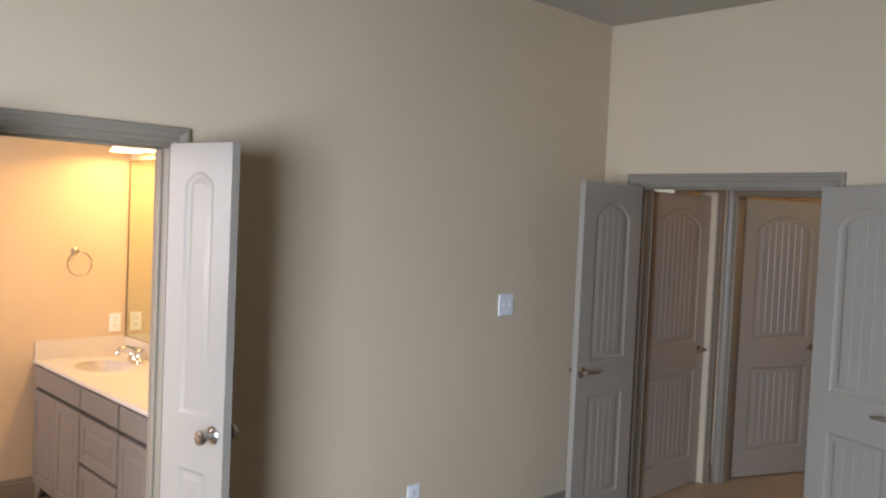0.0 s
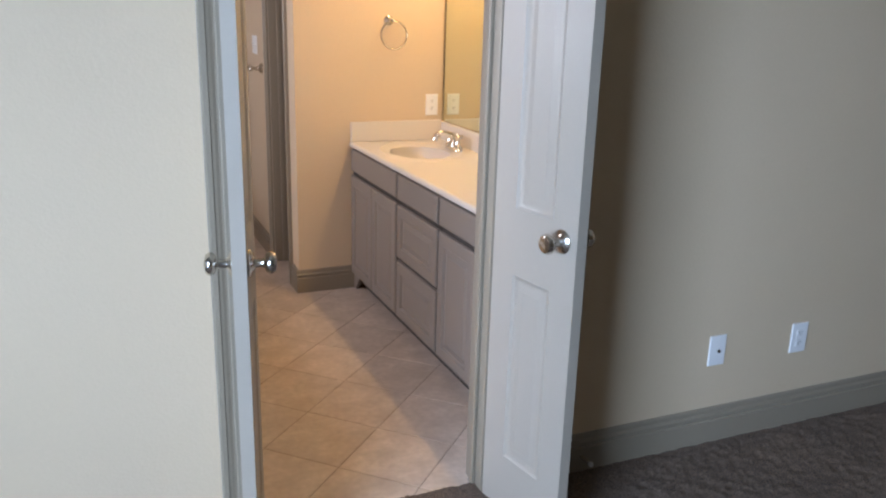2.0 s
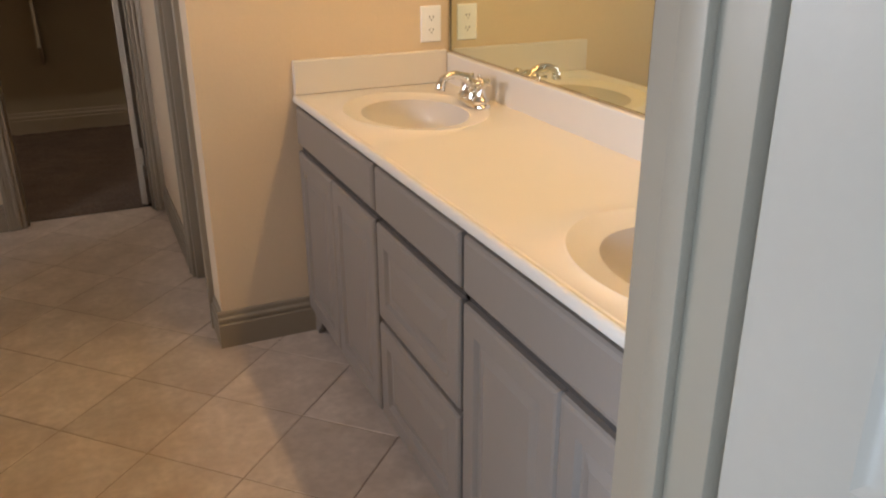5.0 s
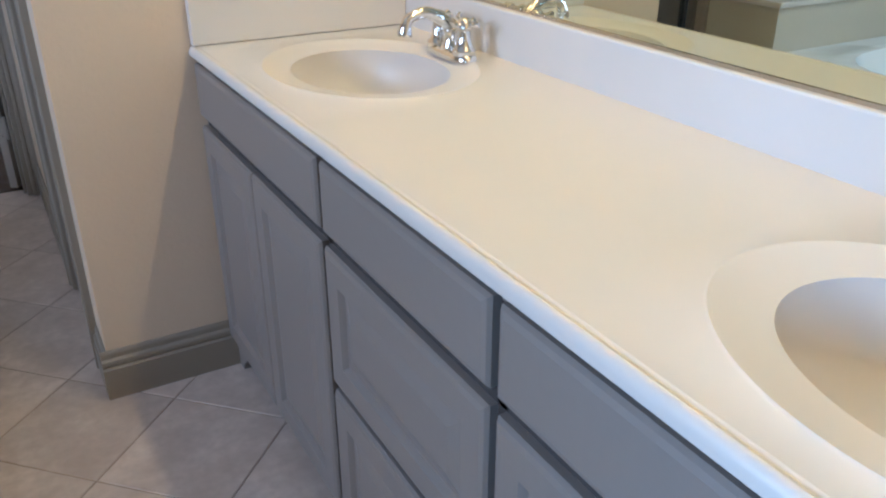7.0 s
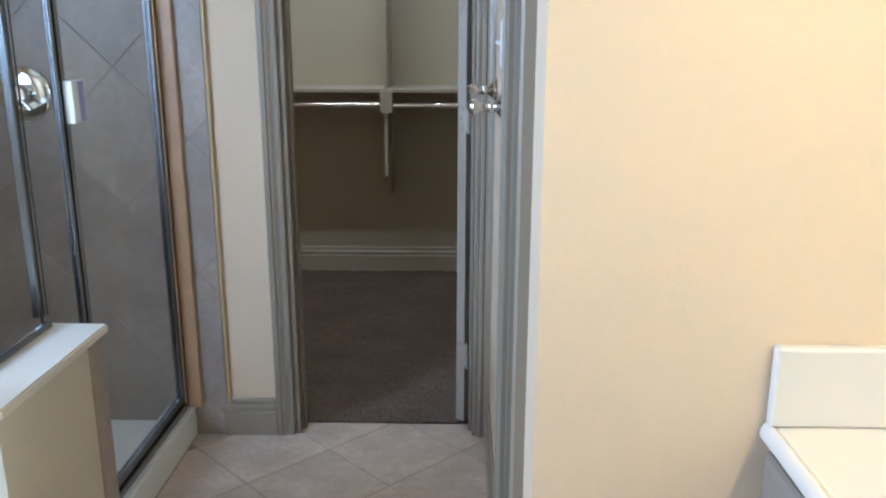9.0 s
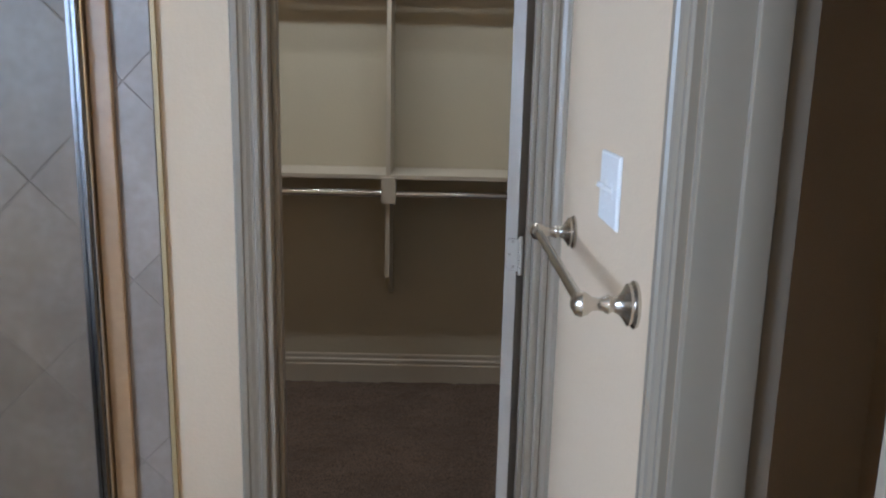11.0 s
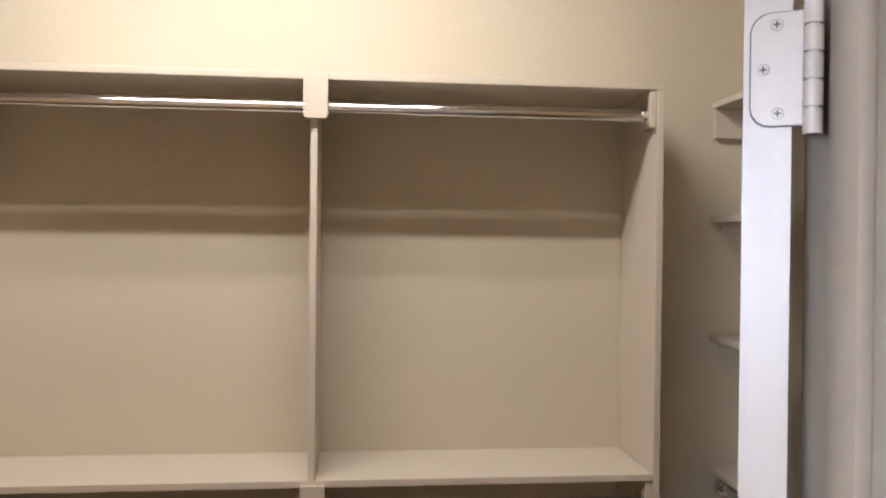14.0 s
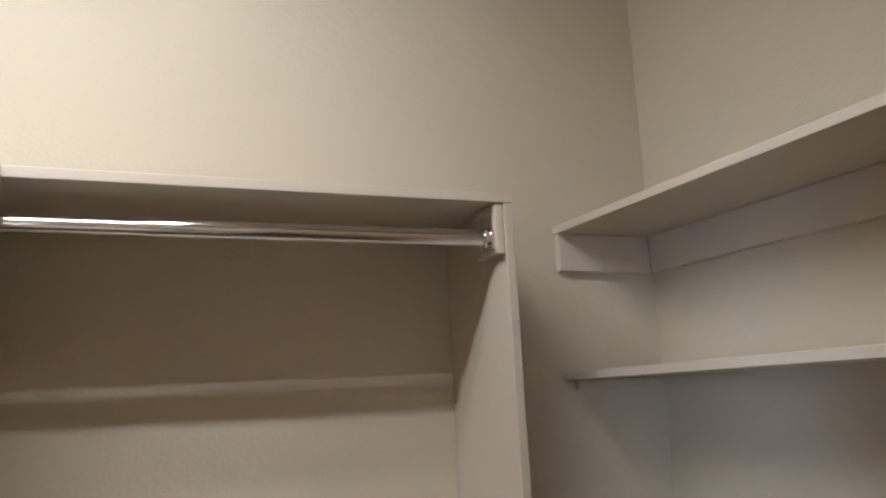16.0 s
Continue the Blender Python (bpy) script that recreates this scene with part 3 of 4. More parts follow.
H = 0.31
bm = bmesh.new()
flat(bm, V0, SINKS[1] - H)
flat(bm, SINKS[1] + H, SINKS[0] - H)
flat(bm, SINKS[0] + H, V1)
for y in SINKS:
    loft(bm, [square_ring(y, H, TOP), ellipse(y, 0.208, 0.266, TOP), ellipse(y, 0.204, 0.262, TOP + 0.0026), ellipse(y, 0.197, 0.254, TOP + 0.0012), ellipse(y, 0.188, 0.240, TOP - 0.003), ellipse(y, 0.160, 0.205, TOP - 0.0055), ellipse(y, 0.150, 0.193, TOP - 0.008)])
    for sx in (X0 + 0.019, X1):
        for sy in (-H, H):
            ring = square_ring(y, H, TOP)
            corner = Vector((sx, y + sy, TOP))
            near = sorted(ring, key=lambda p: (p - corner).length)[:8]
            a = min((p for p in near if abs(p.x - sx) < 1e-6), key=lambda p: (p - corner).length)
            b = min((p for p in near if abs(p.y - corner.y) < 1e-6), key=lambda p: (p - corner).length)
            if (a - corner).length > 1e-5 and (b - corner).length > 1e-5:
                bm.faces.new([bm.verts.new(p) for p in (a, corner, b)])
edge = [(0.019, 0.0), (0.017, -0.0004), (0.015, -0.0018), (0.013, -0.0018), (0.011, 0.0), (0.008, 0.0003), (0.004, -0.0022), (0.0005, -0.0075), (-0.001, -0.0135), (-0.0005, -0.0205), (0.006, -0.0255), (0.05, -0.0255)]
loft(bm, [[Vector((X0 + d, y, TOP + z)) for d, z in edge] for y in (V0, V1)], False)
part("slab", bm, MARBLE, top, smooth=True)
for y in SINKS:
    bm = bmesh.new()
    rings = [ellipse(y, 0.150, 0.193, TOP - 0.008)]
    for i in range(1, 13):
        a = i / 12 * math.pi / 2
        rings.append(ellipse(y, 0.150 * math.cos(a) ** 0.62 + 0.022 * (i / 12), 0.193 * math.cos(a) ** 0.62 + 0.022 * (i / 12), TOP - 0.008 - 0.1225 * math.sin(a)))
    loft(bm, rings, True, False, True)
    basin = part("basin", bm, MARBLE, top, "oval cream basin moulded into the top", True)
    bm = bmesh.new()
    lathe(bm, [(0.0, 0.0), (0.022, 0.0), (0.022, 0.003), (0.017, 0.004), (0.006, 0.002), (0, 0.002)], (SX, y, TOP - 0.131), (0, 0, 1), 20)
    part("drain", bm, CHROME, basin, "chrome drain", True)
bm = bmesh.new()
boxed(bm, XM - 0.022, V0, TOP - 0.02, XM - 0.002, V1, TOP + 0.098, 0.004)
part("backsplash", bm, MARBLE, top)
bm = bmesh.new()
boxed(bm, X0 + 0.004, V1 - 0.02, TOP + 0.0005, XM - 0.023, V1, TOP + 0.108, 0.004)
part("side_splash", bm, MARBLE, top)


def faucet(y):
    ob = thing("faucet", "polished chrome two-handle faucet behind the basin", "faucet", "basin faucets", at=(2.035, y, TOP))
    x = 2.035
    bm = bmesh.new()
    k = 40
    rings = []
    for rx, ry, z in ((0.030, 0.082, 0.0), (0.030, 0.082, 0.006), (0.027, 0.078, 0.012), (0.018, 0.066, 0.017)):
        rings.append([Vector((x + rx * math.copysign(abs(math.cos(i * math.tau / k)) ** 0.7, math.cos(i * math.tau / k)), y + ry * math.copysign(abs(math.sin(i * math.tau / k)) ** 0.8, math.sin(i * math.tau / k)), TOP + z)) for i in range(k)])
    loft(bm, rings, True, True, True)
    part("base_plate", bm, CHROME, ob, smooth=True)
    bm = bmesh.new()
    lathe(bm, [(0.021, 0.012), (0.022, 0.02), (0.017, 0.03), (0.015, 0.045), (0.018, 0.052), (0.014, 0.06)], (x, y, TOP), (0, 0, 1))
    pts = [(x - 0.100 * u, y, TOP + 0.050 + 0.036 * math.sin(0.2 + u * 2.3) + 0.010 * u) for u in [i / 14 for i in range(15)]]
    pts += [(x - 0.106, y, TOP + 0.068), (x - 0.108, y, TOP + 0.058), (x - 0.108, y, TOP + 0.050)]
    tube(bm, pts, 0.012, 14, [0.015 - 0.004 * min(1, i / 12) for i in range(15)] + [0.012, 0.0145, 0.0145])
    part("spout", bm, CHROME, ob, smooth=True)
    for s in (-1, 1):
        yy = y + s * 0.052
        bm = bmesh.new()
        lathe(bm, [(0.024, 0.012), (0.026, 0.02), (0.019, 0.028), (0.014, 0.044), (0.013, 0.060), (0.018, 0.066), (0.017, 0.076), (0.010, 0.084), (0.0, 0.086)], (x, yy, TOP), (0, 0, 1))
        for a in range(4):
            c, q = math.cos(a * math.pi / 2 + 0.4), math.sin(a * math.pi / 2 + 0.4)
            tube(bm, [(x + 0.008 * c, yy + 0.008 * q, TOP + 0.072), (x + 0.022 * c, yy + 0.022 * q, TOP + 0.074), (x + 0.030 * c, yy + 0.030 * q, TOP + 0.075), (x + 0.036 * c, yy + 0.036 * q, TOP + 0.075)], 0.005, 8, [0.0045, 0.0045, 0.0075, 0.005])
        part("cross_handle", bm, CHROME, ob, smooth=True)
    bm = bmesh.new()
    tube(bm, [(x + 0.018, y, TOP + 0.012), (x + 0.018, y, TOP + 0.075)], 0.003, 8)
    lathe(bm, [(0.003, 0.0), (0.007, 0.004), (0.006, 0.012), (0, 0.014)], (x + 0.018, y, TOP + 0.073), (0, 0, 1), 10)
    part("lift_rod", bm, CHROME, ob, smooth=True)
    return ob


for y in SINKS:
    faucet(y)

bm = bmesh.new()
boxed(bm, XM - 0.008, V0 + 0.03, TOP + 0.104, XM - 0.002, V1 - 0.012, 2.05)
mirror = thing("wall_mirror", "wide frameless mirror above the vanity backsplash", "mirror", at=(XM, 4.7, TOP + 0.1))
part("mirror_pane", bm, MIRROR, mirror)
bm = bmesh.new()
boxed(bm, XM - 0.011, V0 + 0.02, TOP + 0.0985, XM - 0.002, V1 - 0.004, TOP + 0.1045)
part("bottom_channel", bm, NICKEL, mirror)
part("side_channel", boxed(bmesh.new(), XM - 0.012, V1 - 0.0125, TOP + 0.105, XM - 0.002, V1 - 0.002, 2.05), NICKEL, mirror)


def vanity_light(y):
    """A bar with three bell shades that throw their light downwards."""
    ob = thing("vanity_light", "lit three-shade bar light above the mirror", "wall lamp", "vanity lights", at=(XM, y, 2.23))
    bm = bmesh.new()
    boxed(bm, XM - 0.03, y - 0.34, 2.19, XM - 0.001, y + 0.34, 2.29, 0.008)
    part("back_plate", bm, NICKEL, ob)
    for k in range(3):
        yy = y - 0.24 + 0.24 * k
        x = XM - 0.147
        bm = bmesh.new()
        tube(bm, [(XM - 0.03, yy, 2.24), (XM - 0.08, yy, 2.265), (x, yy, 2.265), (x, yy, 2.21)], 0.008, 10)
        part("arm", bm, NICKEL, ob, smooth=True)
        bm = bmesh.new()
        outer = [(0.012, 2.210), (0.030, 2.206), (0.044, 2.185), (0.054, 2.150), (0.070, 2.115), (0.096, 2.086)]
        n = 28
        loft(bm, [[Vector((x + r * math.cos(i * math.tau / n), yy + r * math.sin(i * math.tau / n), z)) for i in range(n)] for r, z in outer + [(r - 0.003, z - 0.0015) for r, z in outer[::-1]]])
        part("shade", bm, SHADEGLASS, ob, "lit frosted glass shade", True)
        bm = bmesh.new()
        bmesh.ops.create_uvsphere(bm, u_segments=14, v_segments=10, radius=0.022, matrix=Matrix.Translation((x, yy, 2.155)))
        part("bulb", bm, BULB, ob, "lit warm bulb", True)
        point_lamp("vanity_bulb_light", (x, yy, 2.108), 10.8, WARM, 0.02)
    return ob


vanity_light(5.19)
vanity_light(4.20)


def wall_plate(name, at, normal, w, h, label, kind_of, category):
    """A cover plate on a wall. kind_of: 'outlet', 'jack' or a number of toggle switches."""
    n = Vector(normal)
    u = Vector((0, 0, 1)).cross(n)
    o = Vector(at)
    to = lambda a, b, d: o + u * a + Vector((0, 0, b)) + n * d  # noqa: E731
    ob = thing(name, label, category, at=at)
    bm = bmesh.new()
    loft(bm, [[to(s * (w / 2 - d), t * (h / 2 - d), v) for s, t in ((-1, -1), (1, -1), (1, 1), (-1, 1))] for d, v in ((0, 0), (0, 0.003), (0.003, 0.006))], True, True, True)
    part("cover_plate", bm, PLASTIC, ob)

    def block(pname, a, b, aw, bh, d0, d1, material, label2=""):
        bm2 = bmesh.new()
        prism(bm2, [(a - aw, b - bh), (a + aw, b - bh), (a + aw, b + bh), (a - aw, b + bh)], d0, d1, to)
        return part(pname, bm2, material, ob, label2)

    if kind_of == "outlet":
        for b in (-0.020, 0.020):
            block("receptacle", 0, b, 0.016, 0.0135, 0.006, 0.0085, PLASTIC)
            for a in (-0.006, 0.006):
                block("slot", a, b + 0.003, 0.0012, 0.004, 0.0085, 0.0089, SLOT)
            block("slot", 0, b - 0.007, 0.002, 0.002, 0.0085, 0.0089, SLOT)
    elif kind_of == "jack":
        bm2 = bmesh.new()
        lathe(bm2, [(0.0, 0.006), (0.006, 0.006), (0.006, 0.013), (0, 0.013)], to(0, 0, 0), n, 12)
        part("jack", bm2, NICKEL, ob, "metal cable jack", True)
    else:
        for k in range(kind_of):
            a = (k - (kind_of - 1) / 2) * 0.046
            block("toggle_slot", a, 0, 0.006, 0.013, 0.006, 0.007, PLASTIC)
            bm2 = bmesh.new()
            tube(bm2, [to(a, 0.0, 0.006), to(a, 0.006, 0.018)], 0.0045, 8)
            part("toggle", bm2, PLASTIC, ob)
            for b in (-0.03, 0.03):
                bm2 = bmesh.new()
                lathe(bm2, [(0.0, 0.006), (0.003, 0.006), (0.002, 0.0072), (0, 0.0072)], to(a, b, 0), n, 8)
                part("screw", bm2, PLASTIC, ob)
    return ob


wall_plate("outlet_plate", (2.058, YE - 0.0005, 1.026), (0, -1, 0), 0.072, 0.116, "white double outlet on the beige wall above the vanity", "outlet", "outlet")
wall_plate("jack_plate", (2.318, YB - 0.0005, 0.375), (0, -1, 0), 0.075, 0.118, "white cable plate low on the bedroom wall", "jack", "outlet")
wall_plate("outlet_plate", (2.716, YB - 0.0005, 0.370), (0, -1, 0), 0.080, 0.120, "white double outlet low on the bedroom wall", "outlet", "outlet")
wall_plate("switch_plate", (3.35, YB - 0.0005, 1.312), (0, -1, 0), 0.120, 0.118, "white double switch on the bedroom wall", 2, "light switch")
wall_plate("switch_plate", (XN - 0.0005, 6.735, 1.295), (-1, 0, 0), 0.135, 0.112, "white double switch on the passage wall", 2, "light switch")

# towel ring on the end wall
ring = thing("towel_ring", "satin nickel towel ring on the beige end wall", "towel ring", at=(1.80, YE, 1.475))
bm = bmesh.new()
lathe(bm, [(0, 0), (0.026, 0), (0.026, 0.004), (0.018, 0.010), (0.010, 0.016), (0.009, 0.040), (0.014, 0.046), (0.012, 0.056), (0, 0.058)], (1.80, YE, 1.475), (0, -1, 0))
part("post", bm, NICKEL, ring, smooth=True)
bm = bmesh.new()
tube(bm, [(1.815 + 0.072 * math.sin(i * math.tau / 40), YE - 0.044 + 0.004 * math.cos(i * math.tau / 40), 1.400 + 0.072 * math.cos(i * math.tau / 40)) for i in range(41)], 0.0045, 8)
part("hoop", bm, NICKEL, ring, smooth=True)

# towel bar in the passage
bar = thing("towel_bar", "satin nickel towel bar on the passage wall", "towel bar", at=(XN, 6.75, 1.165))
for y in (6.535, 7.06):
    bm = bmesh.new()
    lathe(bm, [(0, 0), (0.032, 0), (0.033, 0.004), (0.028, 0.008), (0.029, 0.012), (0.022, 0.016), (0.014, 0.022), (0.010, 0.030), (0.013, 0.038), (0.009, 0.046), (0.009, 0.058), (0.015, 0.066), (0.018, 0.074), (0.015, 0.082), (0.006, 0.088), (0, 0.089)], (XN, y, 1.165), (-1, 0, 0))
    part("post", bm, NICKEL, bar, smooth=True)
bm = bmesh.new()
tube(bm, [(XN - 0.073, 6.535, 1.165), (XN - 0.073, 7.06, 1.165)], 0.0085, 14)
part("bar", bm, NICKEL, bar, smooth=True)

# spring door stops on the bedroom baseboard


def door_stop(x):
    stop = thing("door_stop", "small spring door stop on the bedroom baseboard", "door stop", "door stops", at=(x, YB - 0.016, 0.065))
    bm = bmesh.new()
    tube(bm, [(x + 0.006 * math.cos(i * 0.9), YB - 0.0165 - 0.0008 * i, 0.065 + 0.006 * math.sin(i * 0.9)) for i in range(70)], 0.0016, 6)
    part("spring", bm, NICKEL, stop, smooth=True)
    bm = bmesh.new()
    lathe(bm, [(0, 0), (0.008, 0), (0.009, 0.008), (0.006, 0.012), (0, 0.012)], (x, YB - 0.071, 0.065), (0, -1, 0), 12)
    part("tip", bm, PLASTIC, stop, "white plastic tip", True)


door_stop(1.755)
door_stop(3.74)

# strike plate in the narrow doorway
strike = thing("strike_plate", "small nickel strike plate in the passage door jamb", "strike plate", at=(XN + 0.094, TY1 - 0.018, 0.93))
bm = bmesh.new()
boxed(bm, XN + 0.081, TY1 - 0.0195, 0.902, XN + 0.107, TY1 - 0.0178, 0.958, 0.0006)
part("plate", bm, NICKEL, strike)
part("latch_hole", boxed(bmesh.new(), XN + 0.087, TY1 - 0.0201, 0.918, XN + 0.100, TY1 - 0.0196, 0.942), SLOT, strike, "dark latch hole")

# ---- tub and shower ----
TX, TY1_, TZ = 0.508, 5.988, 0.505
tub = thing("bathtub", "white acrylic bathtub in a cream panelled surround", "bathtub", at=(-0.4, 4.9, 0))
bm = bmesh.new()
boxed(bm, TX - 0.03, YB2 + 0.1, 0, TX, TY1_, TZ - 0.03, 0.002)
boxed(bm, XW + 0.002, TY1_ - 0.03, 0, TX - 0.03, TY1_, TZ - 0.03)
boxed(bm, XW + 0.002, YB2 + 0.1, 0, TX - 0.03, YB2 + 0.13, TZ - 0.03)
part("skirt", bm, SHELF, tub, "cream painted skirt panel")
cxm, cym = (XW + TX) / 2, (YB2 + 0.1 + TY1_) / 2
k = 64
hx, hy = (TX + 0.02 - XW - 0.002) / 2, (TY1_ + 0.0 - YB2 - 0.1) / 2
bm = bmesh.new()


def rounded(fx, fy, z, p):
    out = []
    for i in range(k):
        c, s = math.cos(i * math.tau / k), math.sin(i * math.tau / k)
        f = (abs(c) ** p + abs(s) ** p) ** (-1 / p)
        out.append(Vector((cxm + 0.011 + fx * c * f, cym + fy * s * f, z)))
    return out


loft(bm, [rounded(hx, hy, TZ - 0.03, 60), rounded(hx, hy, TZ, 60), rounded(hx - 0.10, hy - 0.12, TZ, 7), rounded(hx - 0.115, hy - 0.135, TZ + 0.012, 6), rounded(hx - 0.15, hy - 0.17, TZ + 0.008, 5), rounded(hx - 0.19, hy - 0.22, TZ - 0.10, 4), rounded(hx - 0.27, hy - 0.32, TZ - 0.38, 3.5)], True, False, True)
part("rim", bm, ACRYLIC, tub, smooth=True)

pony = thing("half_wall", "cream half wall beside the shower with a pale stone cap", "half wall", at=(0.33, 6.2, 0))
PX0, PX1, PY0, PY1, PZ = 0.275, 0.392, 5.99, 6.395, 0.70
bm = bmesh.new()
boxed(bm, PX0, PY0, 0, PX1, PY1, PZ - 0.022)
boxed(bm, XW + 0.002, PY0, 0, PX0, PY0 + 0.115, PZ - 0.022)
part("wall_body", bm, SHELF, pony, "cream painted body")
bm = bmesh.new()
boxed(bm, PX1 - 0.002, PY1 - 0.055, 0, PX1 + 0.006, PY1 + 0.006, PZ - 0.022, 0.002)
part("edge_tile", bm, STILE, pony, "tan tile edging the half wall")
bm = bmesh.new()
poly = [(PX1 + 0.018, PY0 - 0.015), (PX1 + 0.018, PY1 + 0.015), (PX0 - 0.01, PY1 + 0.015), (PX0 - 0.01, PY0 + 0.13), (XW + 0.002, PY0 + 0.13), (XW + 0.002, PY0 - 0.015)]
prism(bm, poly, PZ - 0.021, PZ, lambda u, v, d: Vector((u, v, d)))
bmesh.ops.recalc_face_normals(bm, faces=bm.faces)
bmesh.ops.bevel(bm, geom=[e for e in bm.edges if not e.calc_face_angle(0) < 0.1], offset=0.004, segments=2, affect="EDGES")
part("cap", bm, MARBLE, pony, "pale cultured marble cap")

shower = thing("shower_enclosure", "framed glass shower with a hinged door on a white curb", "shower", at=(0.2, 6.8, 0))
GX = 0.262
bm = bmesh.new()
boxed(bm, GX - 0.06, PY1 + 0.008, 0, 0.30, YC - 0.012, 0.105, 0.006)
part("curb", bm, ACRYLIC, shower, "white curb")
bm = bmesh.new()
boxed(bm, XW + 0.01, PY0 + 0.12, 0, GX - 0.06, YC - 0.012, 0.05)
part("shower_pan", bm, ACRYLIC, shower, "white pan")
GT = 1.95


def metal_bar(pname, x0, y0, z0, x1, y1, z1, material=BRONZE):
    return part(pname, boxed(bmesh.new(), x0, y0, z0, x1, y1, z1, 0.003), material, shower)


metal_bar("post", GX - 0.010, PY1 - 0.004, PZ + 0.016, GX + 0.010, PY1 + 0.014, GT)
metal_bar("post", GX - 0.009, 6.590, 0.129, GX + 0.009, 6.602, GT)
metal_bar("wall_channel", GX - 0.016, YC - 0.040, 0.106, GX + 0.016, YC - 0.012, GT, NICKEL)
metal_bar("top_rail", GX - 0.018, 6.10, GT, GX + 0.018, YC - 0.012, GT + 0.035, NICKEL)
metal_bar("sill_channel", GX - 0.016, PY1 + 0.018, 0.1055, GX + 0.020, YC - 0.041, 0.128)
metal_bar("cap_channel", GX + 0.02, PY0 + 0.02, PZ + 0.001, GX + 0.040, PY1 - 0.013, PZ + 0.014)
door_frame = bmesh.new()
for y0, y1, z0, z1 in ((6.606, 6.624, 0.135, GT - 0.01), (YC - 0.058, YC - 0.043, 0.135, GT - 0.01), (6.624, YC - 0.058, 0.135, 0.155), (6.624, YC - 0.058, GT - 0.03, GT - 0.01)):
    boxed(door_frame, GX - 0.011, y0, z0, GX + 0.011, y1, z1)
sdoor = part("shower_door", door_frame, BRONZE, shower, "dark metal framed glass door")


def pane(y0, y1, z0, z1, parent, x=GX):
    ob = part("pane", boxed(bmesh.new(), x - 0.003, y0, z0, x + 0.003, y1, z1), GLASS, parent)
    ob.visible_shadow = False
    return ob


pane(6.624, YC - 0.058, 0.155, GT - 0.03, sdoor)
pane(PY1 + 0.015, 6.590, 0.129, GT, shower)
pane(PY0 + 0.02, PY1 - 0.013, PZ + 0.0145, GT, shower, GX + 0.03)
pull = part("pull_handle", boxed(bmesh.new(), GX + 0.0105, 6.606, 1.115, GX + 0.034, 6.668, 1.213, 0.004), PLASTIC, sdoor, "pale plastic pull handle")
part("sticker", boxed(bmesh.new(), GX + 0.0343, 6.632, 1.118, GX + 0.0355, 6.660, 1.210), LABEL, pull, "lavender sticker stripe")

valve = thing("shower_valve", "round chrome shower valve on the tiled wall", "shower valve", at=(-0.15, YC - 0.013, 1.138))
bm = bmesh.new()
lathe(bm, [(0, 0), (0.082, 0), (0.083, 0.004), (0.076, 0.010), (0.05, 0.014), (0.03, 0.016), (0.028, 0.03), (0, 0.03)], (-0.15, YC - 0.013, 1.138), (0, -1, 0), 32)
part("escutcheon", bm, CHROME, valve, smooth=True)
bm = bmesh.new()
lathe(bm, [(0.02, 0.03), (0.034, 0.036), (0.036, 0.05), (0.03, 0.062), (0.012, 0.068), (0, 0.068)], (-0.15, YC - 0.013, 1.138), (0, -1, 0), 20)
tube(bm, [(-0.15, YC - 0.06, 1.138), (-0.128, YC - 0.072, 1.118), (-0.105, YC - 0.076, 1.095)], 0.008, 10, [0.010, 0.008, 0.006])
part("lever", bm, CHROME, valve, smooth=True)

# ---- windows ----


def window(name, x, y0, y1, z0, z1, bars, label):
    ob = thing(name, label, "window", kind="structure", at=(x, (y0 + y1) / 2, z0))
    bm = bmesh.new()
    t = 0.045
    for a, b, c, d in ((y0, y1, z0, z0 + t), (y0, y1, z1 - t, z1), (y0, y0 + t, z0 + t, z1 - t), (y1 - t, y1, z0 + t, z1 - t)):
        boxed(bm, x - 0.10, a, c, x - 0.05, b, d)
    for y in bars:
        boxed(bm, x - 0.095, y - 0.02, z0 + t, x - 0.055, y + 0.02, z1 - t)
    part("window_frame", bm, PLASTIC, ob)
    pane_ob = part("pane", boxed(bmesh.new(), x - 0.078, y0 + t, z0 + t, x - 0.072, y1 - t, z1 - t), GLASS, ob)
    pane_ob.visible_shadow = False
    part("window_sill", boxed(bmesh.new(), x - 0.05, y0 + 0.001, z0 - 0.018, x + 0.02, y1 - 0.001, z0 + 0.002), TRIM, ob)
    return ob


window("window_1", XBW, 0.22, 1.78, 0.5, 2.3, (1.0,), "wide white-framed bedroom window")
window("window_2", XW, 4.15, 5.35, 1.2, 2.3, (4.75,), "white-framed bathroom window above the tub")

# ---- closet ----
SH = 0.019
LOW, UP = 1.045, 2.092                      # tops of the two shelves
DIV, ENDR, ENDL = 0.797, 1.722, -0.13
unit = thing("closet_shelves", "cream painted double-hang closet shelves with end panels", "closet shelving", at=(0.8, 9.07, 0))


def board(pname, x0, y0, z0, x1, y1, z1, parent=unit, material=SHELF, label=""):
    return part(pname, boxed(bmesh.new(), x0, y0, z0, x1, y1, z1, 0.0015), material, parent, label)


